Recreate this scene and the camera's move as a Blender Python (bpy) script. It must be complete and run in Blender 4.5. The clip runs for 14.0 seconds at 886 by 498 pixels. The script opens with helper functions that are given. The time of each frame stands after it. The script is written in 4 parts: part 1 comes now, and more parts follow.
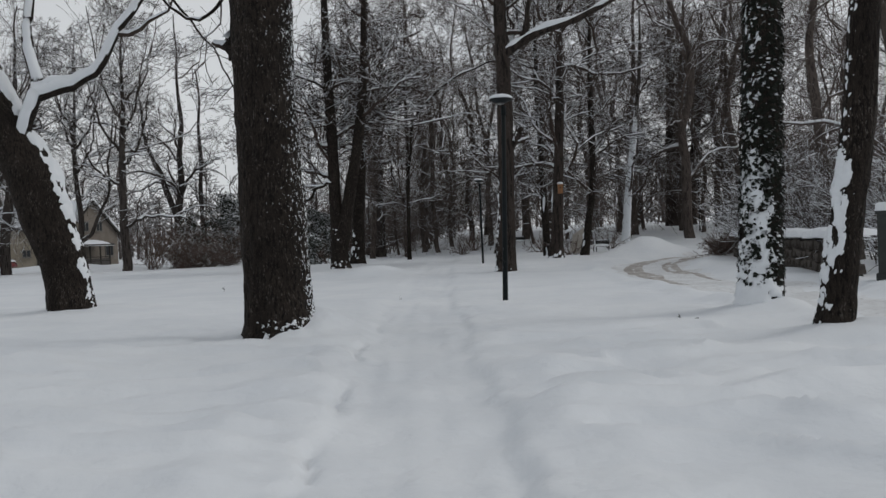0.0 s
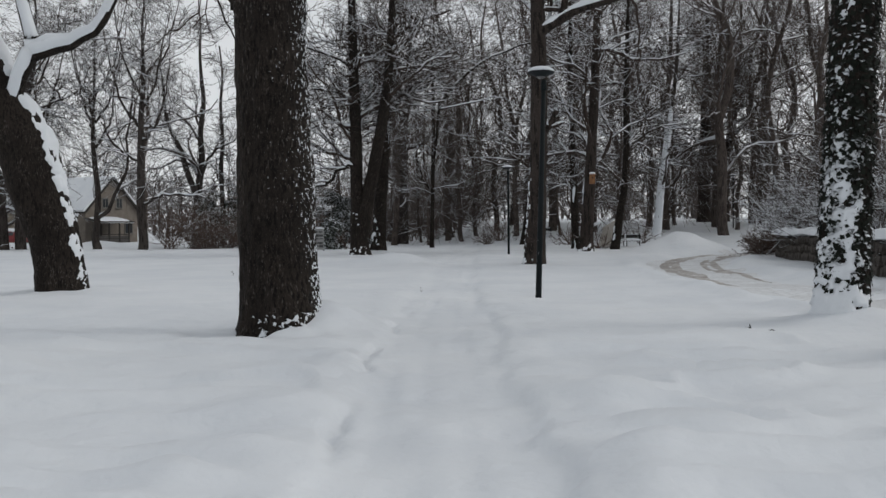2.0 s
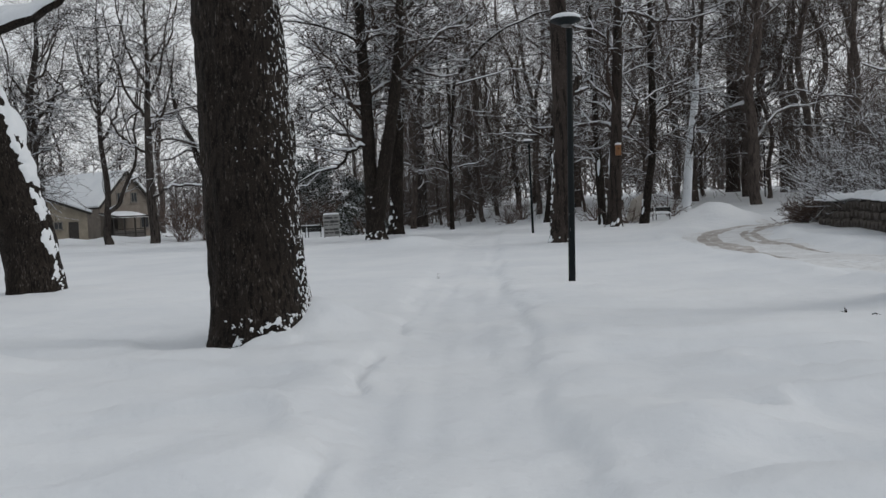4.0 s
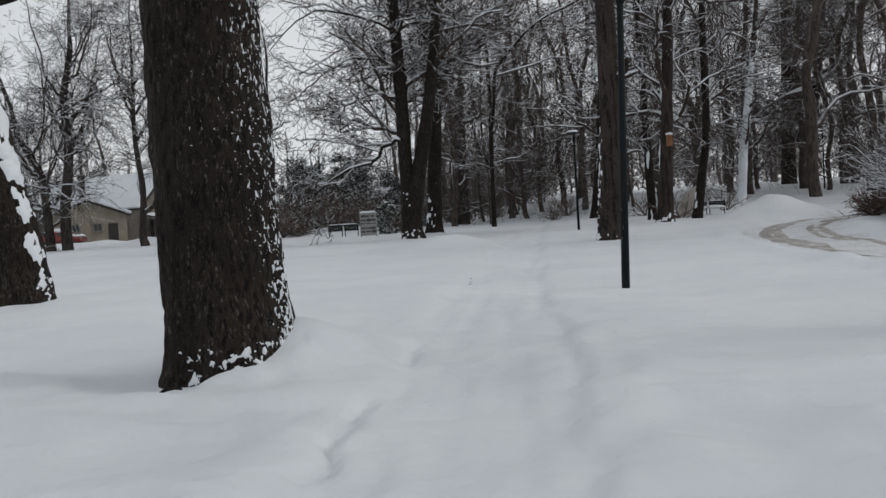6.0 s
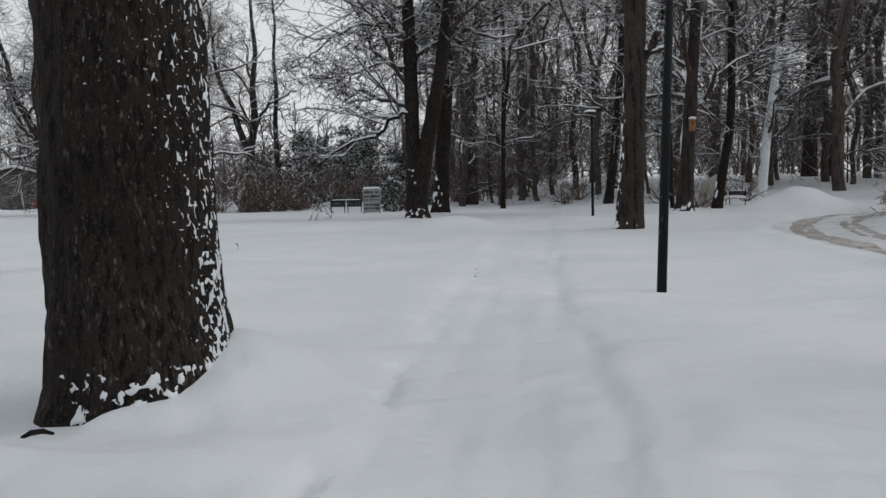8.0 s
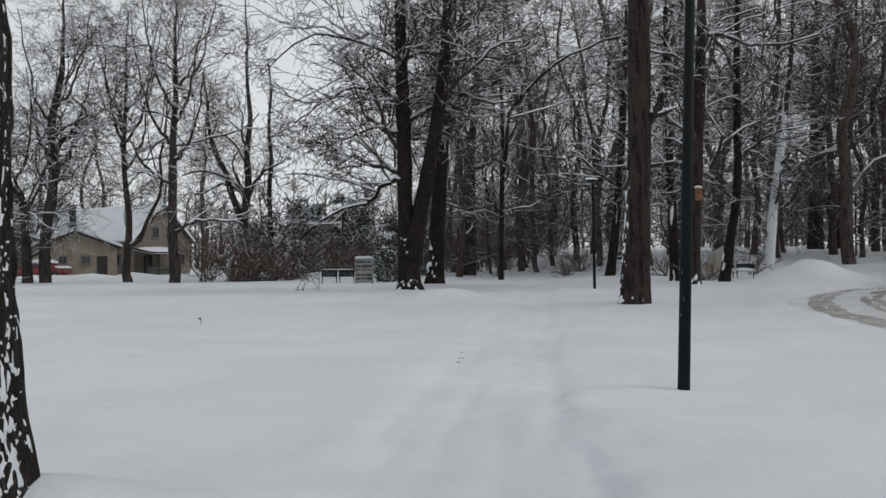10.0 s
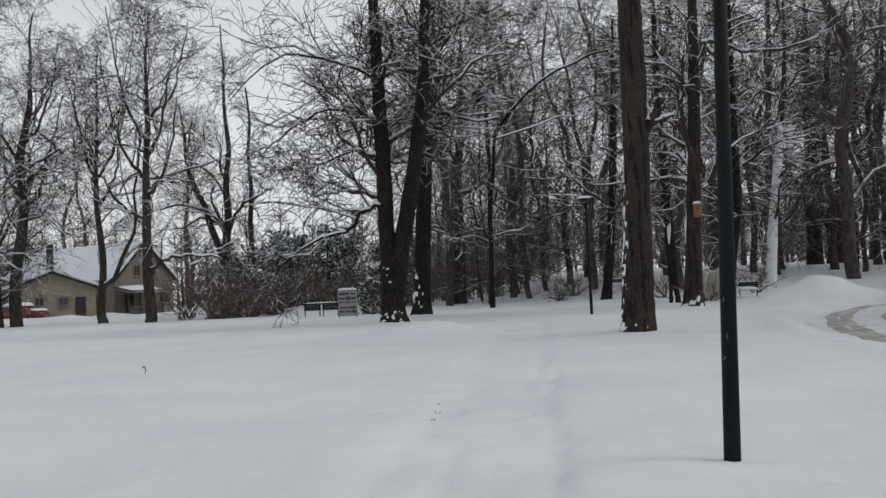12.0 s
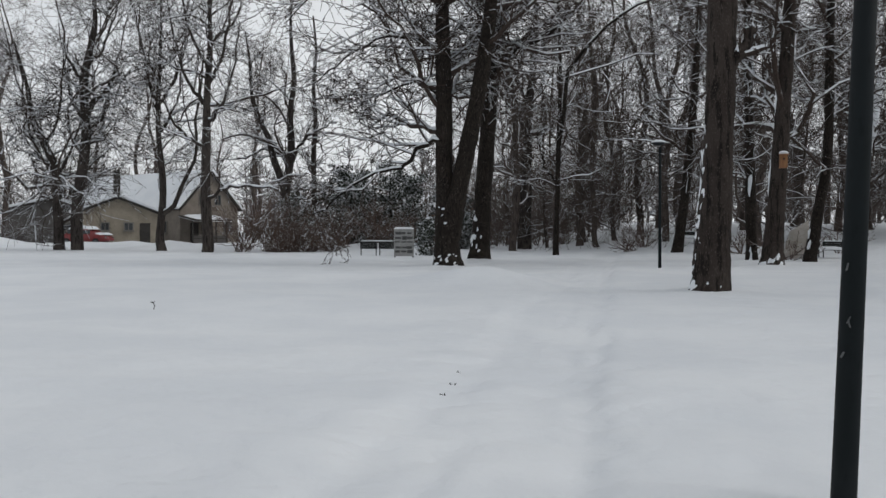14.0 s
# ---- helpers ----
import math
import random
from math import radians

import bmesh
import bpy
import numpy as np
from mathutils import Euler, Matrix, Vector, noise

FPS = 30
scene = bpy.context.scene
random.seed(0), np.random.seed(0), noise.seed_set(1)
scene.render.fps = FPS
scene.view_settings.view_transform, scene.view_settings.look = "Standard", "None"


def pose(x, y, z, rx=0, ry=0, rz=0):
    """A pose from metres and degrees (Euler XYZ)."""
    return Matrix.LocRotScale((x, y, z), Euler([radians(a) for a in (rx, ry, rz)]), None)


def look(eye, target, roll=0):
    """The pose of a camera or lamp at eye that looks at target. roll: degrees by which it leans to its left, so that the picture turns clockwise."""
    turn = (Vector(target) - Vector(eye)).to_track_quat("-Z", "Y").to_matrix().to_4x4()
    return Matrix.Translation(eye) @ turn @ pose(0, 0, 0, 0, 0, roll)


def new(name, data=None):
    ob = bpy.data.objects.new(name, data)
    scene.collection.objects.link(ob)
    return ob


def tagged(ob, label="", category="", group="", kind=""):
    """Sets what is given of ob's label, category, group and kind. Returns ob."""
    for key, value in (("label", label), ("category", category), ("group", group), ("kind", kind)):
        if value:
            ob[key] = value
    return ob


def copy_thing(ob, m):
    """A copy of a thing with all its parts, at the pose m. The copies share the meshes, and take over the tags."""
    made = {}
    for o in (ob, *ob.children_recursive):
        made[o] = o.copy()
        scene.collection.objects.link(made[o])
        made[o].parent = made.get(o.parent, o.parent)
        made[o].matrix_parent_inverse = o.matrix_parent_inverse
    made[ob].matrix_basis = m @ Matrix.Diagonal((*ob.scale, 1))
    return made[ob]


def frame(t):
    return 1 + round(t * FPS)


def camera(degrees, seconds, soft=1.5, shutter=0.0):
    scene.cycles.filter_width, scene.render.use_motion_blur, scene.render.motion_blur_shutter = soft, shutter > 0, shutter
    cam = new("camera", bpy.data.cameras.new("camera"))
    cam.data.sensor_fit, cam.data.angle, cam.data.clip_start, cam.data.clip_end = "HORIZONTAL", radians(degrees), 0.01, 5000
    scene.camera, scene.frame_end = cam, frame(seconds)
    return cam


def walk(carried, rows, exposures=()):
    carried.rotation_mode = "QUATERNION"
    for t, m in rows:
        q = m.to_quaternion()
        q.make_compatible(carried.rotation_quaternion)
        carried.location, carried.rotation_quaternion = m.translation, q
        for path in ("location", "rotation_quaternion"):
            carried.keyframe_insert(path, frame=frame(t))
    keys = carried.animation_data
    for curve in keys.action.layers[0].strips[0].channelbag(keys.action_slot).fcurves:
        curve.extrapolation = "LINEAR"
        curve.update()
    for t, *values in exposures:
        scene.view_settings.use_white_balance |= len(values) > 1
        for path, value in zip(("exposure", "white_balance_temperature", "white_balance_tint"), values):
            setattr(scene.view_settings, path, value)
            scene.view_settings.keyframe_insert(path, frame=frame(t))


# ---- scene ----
cam = camera(52.0, 14.0)
PATH = [
    (0, (1.257, -2.468, 1.52), (1.064, -0.477, 1.496), -2.3),
    (0.5, (1.154, -1.966, 1.536), (0.93, 0.02, 1.472), 0.5),
    (1, (1.133, -1.376, 1.471), (0.997, 0.619, 1.445), -4.1),
    (1.5, (1.073, -0.875, 1.476), (0.743, 1.098, 1.463), -1.2),
    (2, (0.937, -0.294, 1.495), (0.695, 1.691, 1.447), -0.4),
    (2.5, (0.807, 0.33, 1.507), (0.603, 2.319, 1.442), -3.3),
    (2.7, (0.735, 0.56, 1.48), (0.447, 2.537, 1.398), -2.8),
    (4.8, (0.73, 3.119, 1.391), (0.434, 5.095, 1.305), -2.6),
    (5, (0.705, 3.351, 1.388), (0.36, 5.32, 1.32), -2.2),
    (5.5, (0.61, 3.929, 1.392), (0.209, 5.886, 1.299), -1.5),
    (6, (0.625, 4.546, 1.378), (0.234, 6.506, 1.291), -3.4),
    (6.5, (0.512, 5.086, 1.353), (0.074, 7.035, 1.249), -0.3),
    (7, (0.444, 5.665, 1.346), (0.113, 7.635, 1.241), -2.4),
    (7.5, (0.366, 6.201, 1.372), (-0.003, 8.166, 1.32), -3.8),
    (8, (0.247, 6.812, 1.383), (-0.159, 8.765, 1.25), -1.1),
    (8.5, (0.217, 7.361, 1.402), (-0.16, 9.323, 1.315), -2.4),
    (9, (0.124, 7.943, 1.383), (-0.286, 9.901, 1.371), 0.6),
    (9.2, (0.125, 8.144, 1.396), (-0.283, 10.102, 1.402), -0.9),
    (11.3, (0.008, 10.629, 1.355), (-0.396, 12.588, 1.379), -0.2),
    (11.5, (-0.102, 10.887, 1.402), (-0.513, 12.845, 1.425), -0.6),
    (12, (-0.097, 11.486, 1.409), (-0.485, 13.447, 1.491), -2.6),
    (12.5, (-0.079, 12.017, 1.351), (-0.521, 13.966, 1.432), -0.8),
    (13, (-0.016, 12.569, 1.373), (-0.376, 14.537, 1.395), -0.1),
    (13.5, (0.022, 13.116, 1.365), (-0.464, 15.056, 1.407), -2.5),
    (14, (-0.094, 13.672, 1.39), (-0.634, 15.597, 1.349), 0.2),
]
walk(cam, [(t, look(eye, target, roll)) for t, eye, target, roll in PATH], exposures=[(0, -0.6), (2.5, -0.43), (6, -0.43), (11.5, -0.37), (14, -0.31)])

# ---- overcast sky and soft light ----
SUN_DIR = (0.76, 0.16, 0.63)
world = bpy.data.worlds.new("overcast_sky")
scene.world = world
world.use_nodes = True
wn, wl = world.node_tree.nodes, world.node_tree.links
wn.clear()
sky = wn.new("ShaderNodeTexSky")
sky.sky_type, sky.sun_disc = "NISHITA", False
sky.sun_elevation, sky.sun_rotation = radians(39), radians(78)
sky.air_density, sky.dust_density = 1.0, 4.0
cloud = wn.new("ShaderNodeTexNoise")
cloud.inputs["Scale"].default_value = 2.2
cloud.inputs["Detail"].default_value = 5
ramp = wn.new("ShaderNodeValToRGB")
ramp.color_ramp.elements[0].position, ramp.color_ramp.elements[1].position = 0.3, 0.75
ramp.color_ramp.elements[0].color = (6.62, 6.95, 7.36, 1)
ramp.color_ramp.elements[1].color = (8.1, 8.35, 8.56, 1)
wco, wsep, wz = wn.new("ShaderNodeTexCoord"), wn.new("ShaderNodeSeparateXYZ"), wn.new("ShaderNodeValToRGB")
wl.new(wco.outputs["Generated"], wsep.inputs["Vector"])
wl.new(wsep.outputs["Z"], wz.inputs["Fac"])
wz.color_ramp.elements[0].position, wz.color_ramp.elements[1].position = 0.12, 0.75
wz.color_ramp.elements[0].color, wz.color_ramp.elements[1].color = (1.42, 1.40, 1.38, 1), (0.92, 0.92, 0.92, 1)
wmul = wn.new("ShaderNodeMix")
wmul.data_type, wmul.blend_type = "RGBA", "MULTIPLY"
wmul.inputs["Factor"].default_value = 1.0
wmix = wn.new("ShaderNodeMix")
wmix.data_type = "RGBA"
wmix.inputs["Factor"].default_value = 0.88
wbg = wn.new("ShaderNodeBackground")
wbg.inputs["Strength"].default_value = 0.1
wout = wn.new("ShaderNodeOutputWorld")
wl.new(cloud.outputs["Fac"], ramp.inputs["Fac"])
wl.new(sky.outputs["Color"], wmix.inputs[6])
wl.new(ramp.outputs["Color"], wmul.inputs[6])
wl.new(wz.outputs["Color"], wmul.inputs[7])
wl.new(wmul.outputs[2], wmix.inputs[7])
wl.new(wmix.outputs[2], wbg.inputs["Color"])
wl.new(wbg.outputs["Background"], wout.inputs["Surface"])

sun_data = bpy.data.lights.new("sun", "SUN")
sun_data.energy, sun_data.angle, sun_data.color = 1.05, radians(32), (1.0, 0.98, 0.95)
sun = new("sun", sun_data)
sun.matrix_world = look(Vector(SUN_DIR) * 50, (0, 0, 0))

# ---- materials ----


def mat(name, rough=0.8, metal=0.0):
    m = bpy.data.materials.new(name)
    m.use_nodes = True
    b = m.node_tree.nodes["Principled BSDF"]
    b.inputs["Roughness"].default_value, b.inputs["Metallic"].default_value = rough, metal
    return m, m.node_tree.nodes, m.node_tree.links, b


def tex(nodes, links, scale, stretch=(1, 1, 1), detail=4.0, rough=0.6):
    co, mp, nz = nodes.new("ShaderNodeTexCoord"), nodes.new("ShaderNodeMapping"), nodes.new("ShaderNodeTexNoise")
    mp.inputs["Scale"].default_value = stretch
    nz.inputs["Scale"].default_value, nz.inputs["Detail"].default_value, nz.inputs["Roughness"].default_value = scale, detail, rough
    links.new(co.outputs["Object"], mp.inputs["Vector"])
    links.new(mp.outputs["Vector"], nz.inputs["Vector"])
    return nz.outputs["Fac"]


def blend(nodes, links, fac, a, b):
    r = nodes.new("ShaderNodeMix")
    r.data_type = "RGBA"
    for sock, v in ((r.inputs[0], fac), (r.inputs[6], a), (r.inputs[7], b)):
        if hasattr(v, "links"):
            links.new(v, sock)
        elif isinstance(v, tuple):
            sock.default_value = (*v, 1)
        else:
            sock.default_value = v
    return r.outputs[2]


def span(nodes, links, value, lo, hi):
    r = nodes.new("ShaderNodeMapRange")
    r.interpolation_type = "SMOOTHSTEP"
    r.inputs["From Min"].default_value, r.inputs["From Max"].default_value = lo, hi
    links.new(value, r.inputs["Value"])
    return r.outputs["Result"]


def relief(nodes, links, b, height, strength, distance):
    n = nodes.new("ShaderNodeBump")
    n.inputs["Strength"].default_value, n.inputs["Distance"].default_value = strength, distance
    links.new(height, n.inputs["Height"])
    links.new(n.outputs["Normal"], b.inputs["Normal"])


def simple(name, a, b, scale=6.0, rough=0.8, metal=0.0, stretch=(1, 1, 1), bump=0.3, dist=0.01):
    """Two tones mixed by noise at two scales, with fine relief."""
    m, n, l, s = mat(name, rough, metal)
    f1, f2 = tex(n, l, scale, stretch), tex(n, l, scale * 7, stretch, 3)
    mid = blend(n, l, span(n, l, f1, 0.35, 0.68), a, b)
    dark = tuple(0.75 * v for v in a)
    col = blend(n, l, span(n, l, f2, 0.52, 0.75), mid, dark)
    l.new(col, s.inputs["Base Color"])
    relief(n, l, s, f2, bump, dist)
    return m


SNOW_A, SNOW_B = (0.68, 0.71, 0.745), (0.75, 0.775, 0.80)


def make_snow():
    m, n, l, s = mat("snow", 0.65)
    f1, f2, f3 = tex(n, l, 0.35), tex(n, l, 3.2, (1, 1, 1), 3, 0.5), tex(n, l, 60.0, (1, 1, 1), 3)
    col = blend(n, l, span(n, l, f1, 0.3, 0.7), SNOW_A, SNOW_B)
    l.new(blend(n, l, span(n, l, f3, 0.6, 0.9), col, (0.62, 0.65, 0.69)), s.inputs["Base Color"])
    add = n.new("ShaderNodeMath")
    add.operation = "MULTIPLY_ADD"
    add.inputs[1].default_value = 0.06
    l.new(f3, add.inputs[0])
    l.new(f2, add.inputs[2])
    relief(n, l, s, add.outputs[0], 0.7, 0.06)
    s.inputs["Specular IOR Level"].default_value = 0.25
    return m


def make_bark(name, a, b, crack, scale=24.0, squeeze=0.26, bump=1.0, lichen=None):
    m, n, l, s = mat(name, 0.95)
    furrow = tex(n, l, scale, (1, 1, squeeze), 5, 0.65)
    patch = tex(n, l, 1.6, (1, 1, 0.6), 3)
    fine = tex(n, l, scale * 5, (1, 1, 0.4), 3)
    base = blend(n, l, span(n, l, patch, 0.35, 0.7), a, b)
    col = blend(n, l, span(n, l, furrow, 0.52, 0.40), base, crack)
    col = blend(n, l, span(n, l, fine, 0.55, 0.72), col, tuple(2.0 * v for v in b))
    if lichen:
        fleck = tex(n, l, 38.0, (1, 1, 0.36), 3, 0.6)
        where = tex(n, l, 3.0, (1, 1, 0.7), 2)
        both = n.new("ShaderNodeMath")
        both.operation = "MULTIPLY"
        l.new(span(n, l, fleck, 0.56, 0.70), both.inputs[0])
        l.new(span(n, l, where, 0.40, 0.60), both.inputs[1])
        col = blend(n, l, both.outputs[0], col, lichen)
    l.new(col, s.inputs["Base Color"])
    relief(n, l, s, furrow, bump, 0.03)
    s.inputs["Specular IOR Level"].default_value = 0.15
    return m


def make_branch(name, wood, lo=0.3, hi=0.6):
    """Bark with snow lying wherever the surface faces the sky."""
    m, n, l, s = mat(name, 0.9)
    geo, sep = n.new("ShaderNodeNewGeometry"), n.new("ShaderNodeSeparateXYZ")
    l.new(geo.outputs["True Normal"], sep.inputs["Vector"])
    nz = tex(n, l, 3.0, (1, 1, 1), 4)
    add = n.new("ShaderNodeMath")
    add.operation = "MULTIPLY_ADD"
    add.inputs[1].default_value = 0.9
    l.new(nz, add.inputs[0])
    sub = n.new("ShaderNodeMath")
    sub.operation = "SUBTRACT"
    sub.inputs[1].default_value = 0.45
    l.new(sep.outputs["Z"], sub.inputs[0])
    l.new(sub.outputs[0], add.inputs[2])
    bark = blend(n, l, span(n, l, tex(n, l, 11.0), 0.35, 0.7), wood, tuple(0.55 * v for v in wood))
    l.new(blend(n, l, span(n, l, add.outputs[0], lo, hi), bark, SNOW_A), s.inputs["Base Color"])
    s.inputs["Specular IOR Level"].default_value = 0.15
    return m


SNOW = make_snow()
BARK = make_bark("bark_dark", (0.016, 0.0128, 0.0108), (0.027, 0.0213, 0.0175), (0.006, 0.005, 0.0044), lichen=(0.105, 0.094, 0.084))
# Brown-grey bark of the wood behind, paled to carry the mist in its colour.
BARK_WOOD = make_bark("bark_hazed_brown_grey", (0.066, 0.054, 0.048), (0.098, 0.081, 0.072), (0.034, 0.028, 0.025), 9.0, 0.16)
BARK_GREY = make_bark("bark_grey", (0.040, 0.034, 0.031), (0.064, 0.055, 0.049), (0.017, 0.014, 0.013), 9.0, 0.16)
BARK_RED = make_bark("bark_reddish", (0.031, 0.0245, 0.0215), (0.047, 0.038, 0.033), (0.012, 0.0098, 0.0088), 8.0, 0.14)
BRANCH = make_branch("branch_snowy", (0.060, 0.045, 0.038), 0.15, 0.5)
BRANCH_GREY = make_branch("branch_grey_snowy", (0.074, 0.060, 0.053), 0.12, 0.48)
# Brown twigs of the same wood, likewise paled for mist.
BRANCH_WOOD = make_branch("branch_hazed_brown", (0.105, 0.085, 0.075), 0.38, 0.8)
# Wood tone lightened so that distance haze sits in the base colour.
BRANCH_FAR = make_branch("branch_haze_pale", (0.095, 0.082, 0.077), 0.25, 0.7)
SHRUB = make_branch("shrub_stems", (0.13, 0.095, 0.080), 0.42, 0.85)
EVERGREEN = make_branch("evergreen_needles", (0.062, 0.070, 0.056), 0.15, 0.65)
# Brushwood tone raised too: mist between the trunks is painted into it.
UNDER = make_branch("brushwood_hazed_stems", (0.15, 0.125, 0.112), 0.45, 0.9)
IVY = make_branch("ivy_leaves", (0.014, 0.0165, 0.0125), 0.5, 0.8)
METAL = simple("lamp_paint_dark", (0.006, 0.009, 0.010), (0.009, 0.012, 0.014), 4.0, 0.75, 0.0, (1, 1, 0.3), 0.1)
METAL.node_tree.nodes["Principled BSDF"].inputs["Specular IOR Level"].default_value = 0.2
SCUFF = simple("lamp_scuff", (0.07, 0.075, 0.078), (0.13, 0.135, 0.135), 20, 0.7)
LENS = simple("lamp_glass", (0.10, 0.10, 0.10), (0.15, 0.15, 0.145), 3, 0.25, 0, (1, 1, 1), 0.0)
BOXWOOD = simple("box_wood", (0.19, 0.085, 0.035), (0.26, 0.125, 0.05), 8, 0.7, 0, (1, 1, 0.2))
HOLE = simple("dark_hollow", (0.012, 0.011, 0.010), (0.02, 0.018, 0.016), 9, 0.9)
PLASTER = simple("plaster_beige", (0.25, 0.218, 0.17), (0.31, 0.272, 0.215), 1.2, 0.9)
PLASTER_GREY = simple("plaster_grey_brown", (0.185, 0.16, 0.135), (0.235, 0.205, 0.175), 1.2, 0.9)
SHEDWALL = simple("shed_boards_dark", (0.075, 0.07, 0.066), (0.105, 0.10, 0.094), 2.0, 0.9, 0, (3, 3, 0.2))
TRIM = simple("eave_boards_dark", (0.028, 0.025, 0.022), (0.045, 0.04, 0.036), 5.0, 0.8)
BRICKRED = simple("brick_wall_far", (0.21, 0.105, 0.06), (0.27, 0.145, 0.085), 3.0, 0.9)
GLASSY = simple("window_pane_dark", (0.035, 0.04, 0.045), (0.05, 0.055, 0.06), 2.0, 0.12, 0, (1, 1, 1), 0.0)
WHITEWOOD = simple("window_frame_grey", (0.15, 0.14, 0.125), (0.2, 0.19, 0.17), 6.0, 0.6)
CARRED = simple("car_paint_red", (0.17, 0.022, 0.024), (0.20, 0.028, 0.028), 2.0, 0.3, 0, (1, 1, 1), 0.0)
RUBBER = simple("tyre_rubber", (0.012, 0.012, 0.012), (0.02, 0.02, 0.02), 9.0, 0.9)
STONE = simple("wall_stone", (0.05, 0.042, 0.036), (0.085, 0.073, 0.062), 3.0, 0.9, 0, (1, 1, 1), 0.6, 0.03)
STONE_GREEN = simple("gate_post_grey_green", (0.028, 0.031, 0.030), (0.042, 0.046, 0.043), 3.0, 0.9)
TARP = simple("tarpaulin_beige", (0.36, 0.33, 0.29), (0.46, 0.43, 0.39), 2.0, 0.75)
BOARD = simple("board_pale_grey", (0.24, 0.24, 0.235), (0.33, 0.33, 0.32), 3.0, 0.7)
BOARDDARK = simple("board_picture_dark", (0.045, 0.045, 0.045), (0.08, 0.08, 0.078), 7.0, 0.7)
BENCHWOOD = simple("bench_slats_dark", (0.014, 0.0155, 0.0145), (0.022, 0.024, 0.022), 7.0, 0.9, 0, (0.3, 1, 1))
SLUSH = simple("brown_slush", (0.30, 0.27, 0.245), (0.52, 0.505, 0.49), 1.6, 0.6, 0, (1, 1, 1), 0.5, 0.03)
PACKED = simple("packed_snow", (0.62, 0.63, 0.64), (0.74, 0.76, 0.78), 1.0, 0.7, 0, (1, 1, 1), 0.5, 0.03)

# ---- mesh helpers ----


def array_mesh(name, verts, faces, material, smooth=False):
    """A mesh from numpy arrays; faces are all triangles or all quads."""
    me = bpy.data.meshes.new(name)
    n, k = faces.shape
    me.vertices.add(len(verts))
    me.vertices.foreach_set("co", np.ascontiguousarray(verts, dtype=np.float32).ravel())
    me.loops.add(n * k)
    me.loops.foreach_set("vertex_index", np.ascontiguousarray(faces, dtype=np.int32).ravel())
    me.polygons.add(n)
    me.polygons.foreach_set("loop_start", np.arange(0, n * k, k, dtype=np.int32))
    me.polygons.foreach_set("use_smooth", np.full(n, smooth, dtype=bool))
    me.update(calc_edges=True)
    me.materials.append(material)
    return me


def part_mesh(name, me, parent, label="", kind=""):
    ob = new(name, me)
    ob.parent = parent
    return tagged(ob, label, kind=kind)


def part(name, bm, material, parent, label="", smooth=False):
    me = bpy.data.meshes.new(name)
    for f in bm.faces:
        f.smooth = smooth
    bm.to_mesh(me)
    bm.free()
    me.materials.append(material)
    return part_mesh(name, me, parent, label)


def thing(name, x, y, z, label, category, group="", kind="", rz=0.0):
    ob = new(name)
    ob.matrix_basis = pose(x, y, z, 0, 0, rz)
    return tagged(ob, label, category, group, kind)


def box(bm, cx, cy, cz, sx, sy, sz, m=Matrix(), bevel=0.0):
    made = bmesh.ops.create_cube(bm, size=1.0, matrix=m @ Matrix.Translation((cx, cy, cz)) @ Matrix.Diagonal((sx, sy, sz, 1)))
    if bevel:
        edges = {e for v in made["verts"] for e in v.link_edges}
        bmesh.ops.bevel(bm, geom=list(edges), offset=bevel, segments=2, affect="EDGES", profile=0.6)
    return bm


def rod(bm, p, q, r0, r1, sides=10):
    p, q = Vector(p), Vector(q)
    d = q - p
    m = Matrix.Translation((p + q) / 2) @ d.to_track_quat("Z", "Y").to_matrix().to_4x4()
    bmesh.ops.create_cone(bm, cap_ends=True, segments=sides, radius1=r0, radius2=r1, depth=d.length, matrix=m)
    return bm


def hashed(ix, iy, seed):
    h = (ix.astype(np.int64) * 374761393 + iy.astype(np.int64) * 668265263 + seed * 974711) & 0x7FFFFFFF
    h = ((h ^ (h >> 13)) * 1274126177) & 0x7FFFFFFF
    return ((h ^ (h >> 16)) & 0xFFFF) / 65535.0


def soft_noise(x, y, seed=0, wrap=0):
    """Smooth value noise from -1 to 1; wrap: the period along x."""
    ix, iy = np.floor(x), np.floor(y)
    fx, fy = x - ix, y - iy
    fx, fy = fx * fx * (3 - 2 * fx), fy * fy * (3 - 2 * fy)
    jx = ix + 1
    if wrap:
        ix, jx = np.mod(ix, wrap), np.mod(jx, wrap)
    a, b = hashed(ix, iy, seed), hashed(jx, iy, seed)
    c, d = hashed(ix, iy + 1, seed), hashed(jx, iy + 1, seed)
    return 2 * ((a * (1 - fx) + b * fx) * (1 - fy) + (c * (1 - fx) + d * fx) * fy) - 1


def step(v, lo, hi):
    v = np.clip((v - lo) / (hi - lo), 0, 1)
    return v * v * (3 - 2 * v)


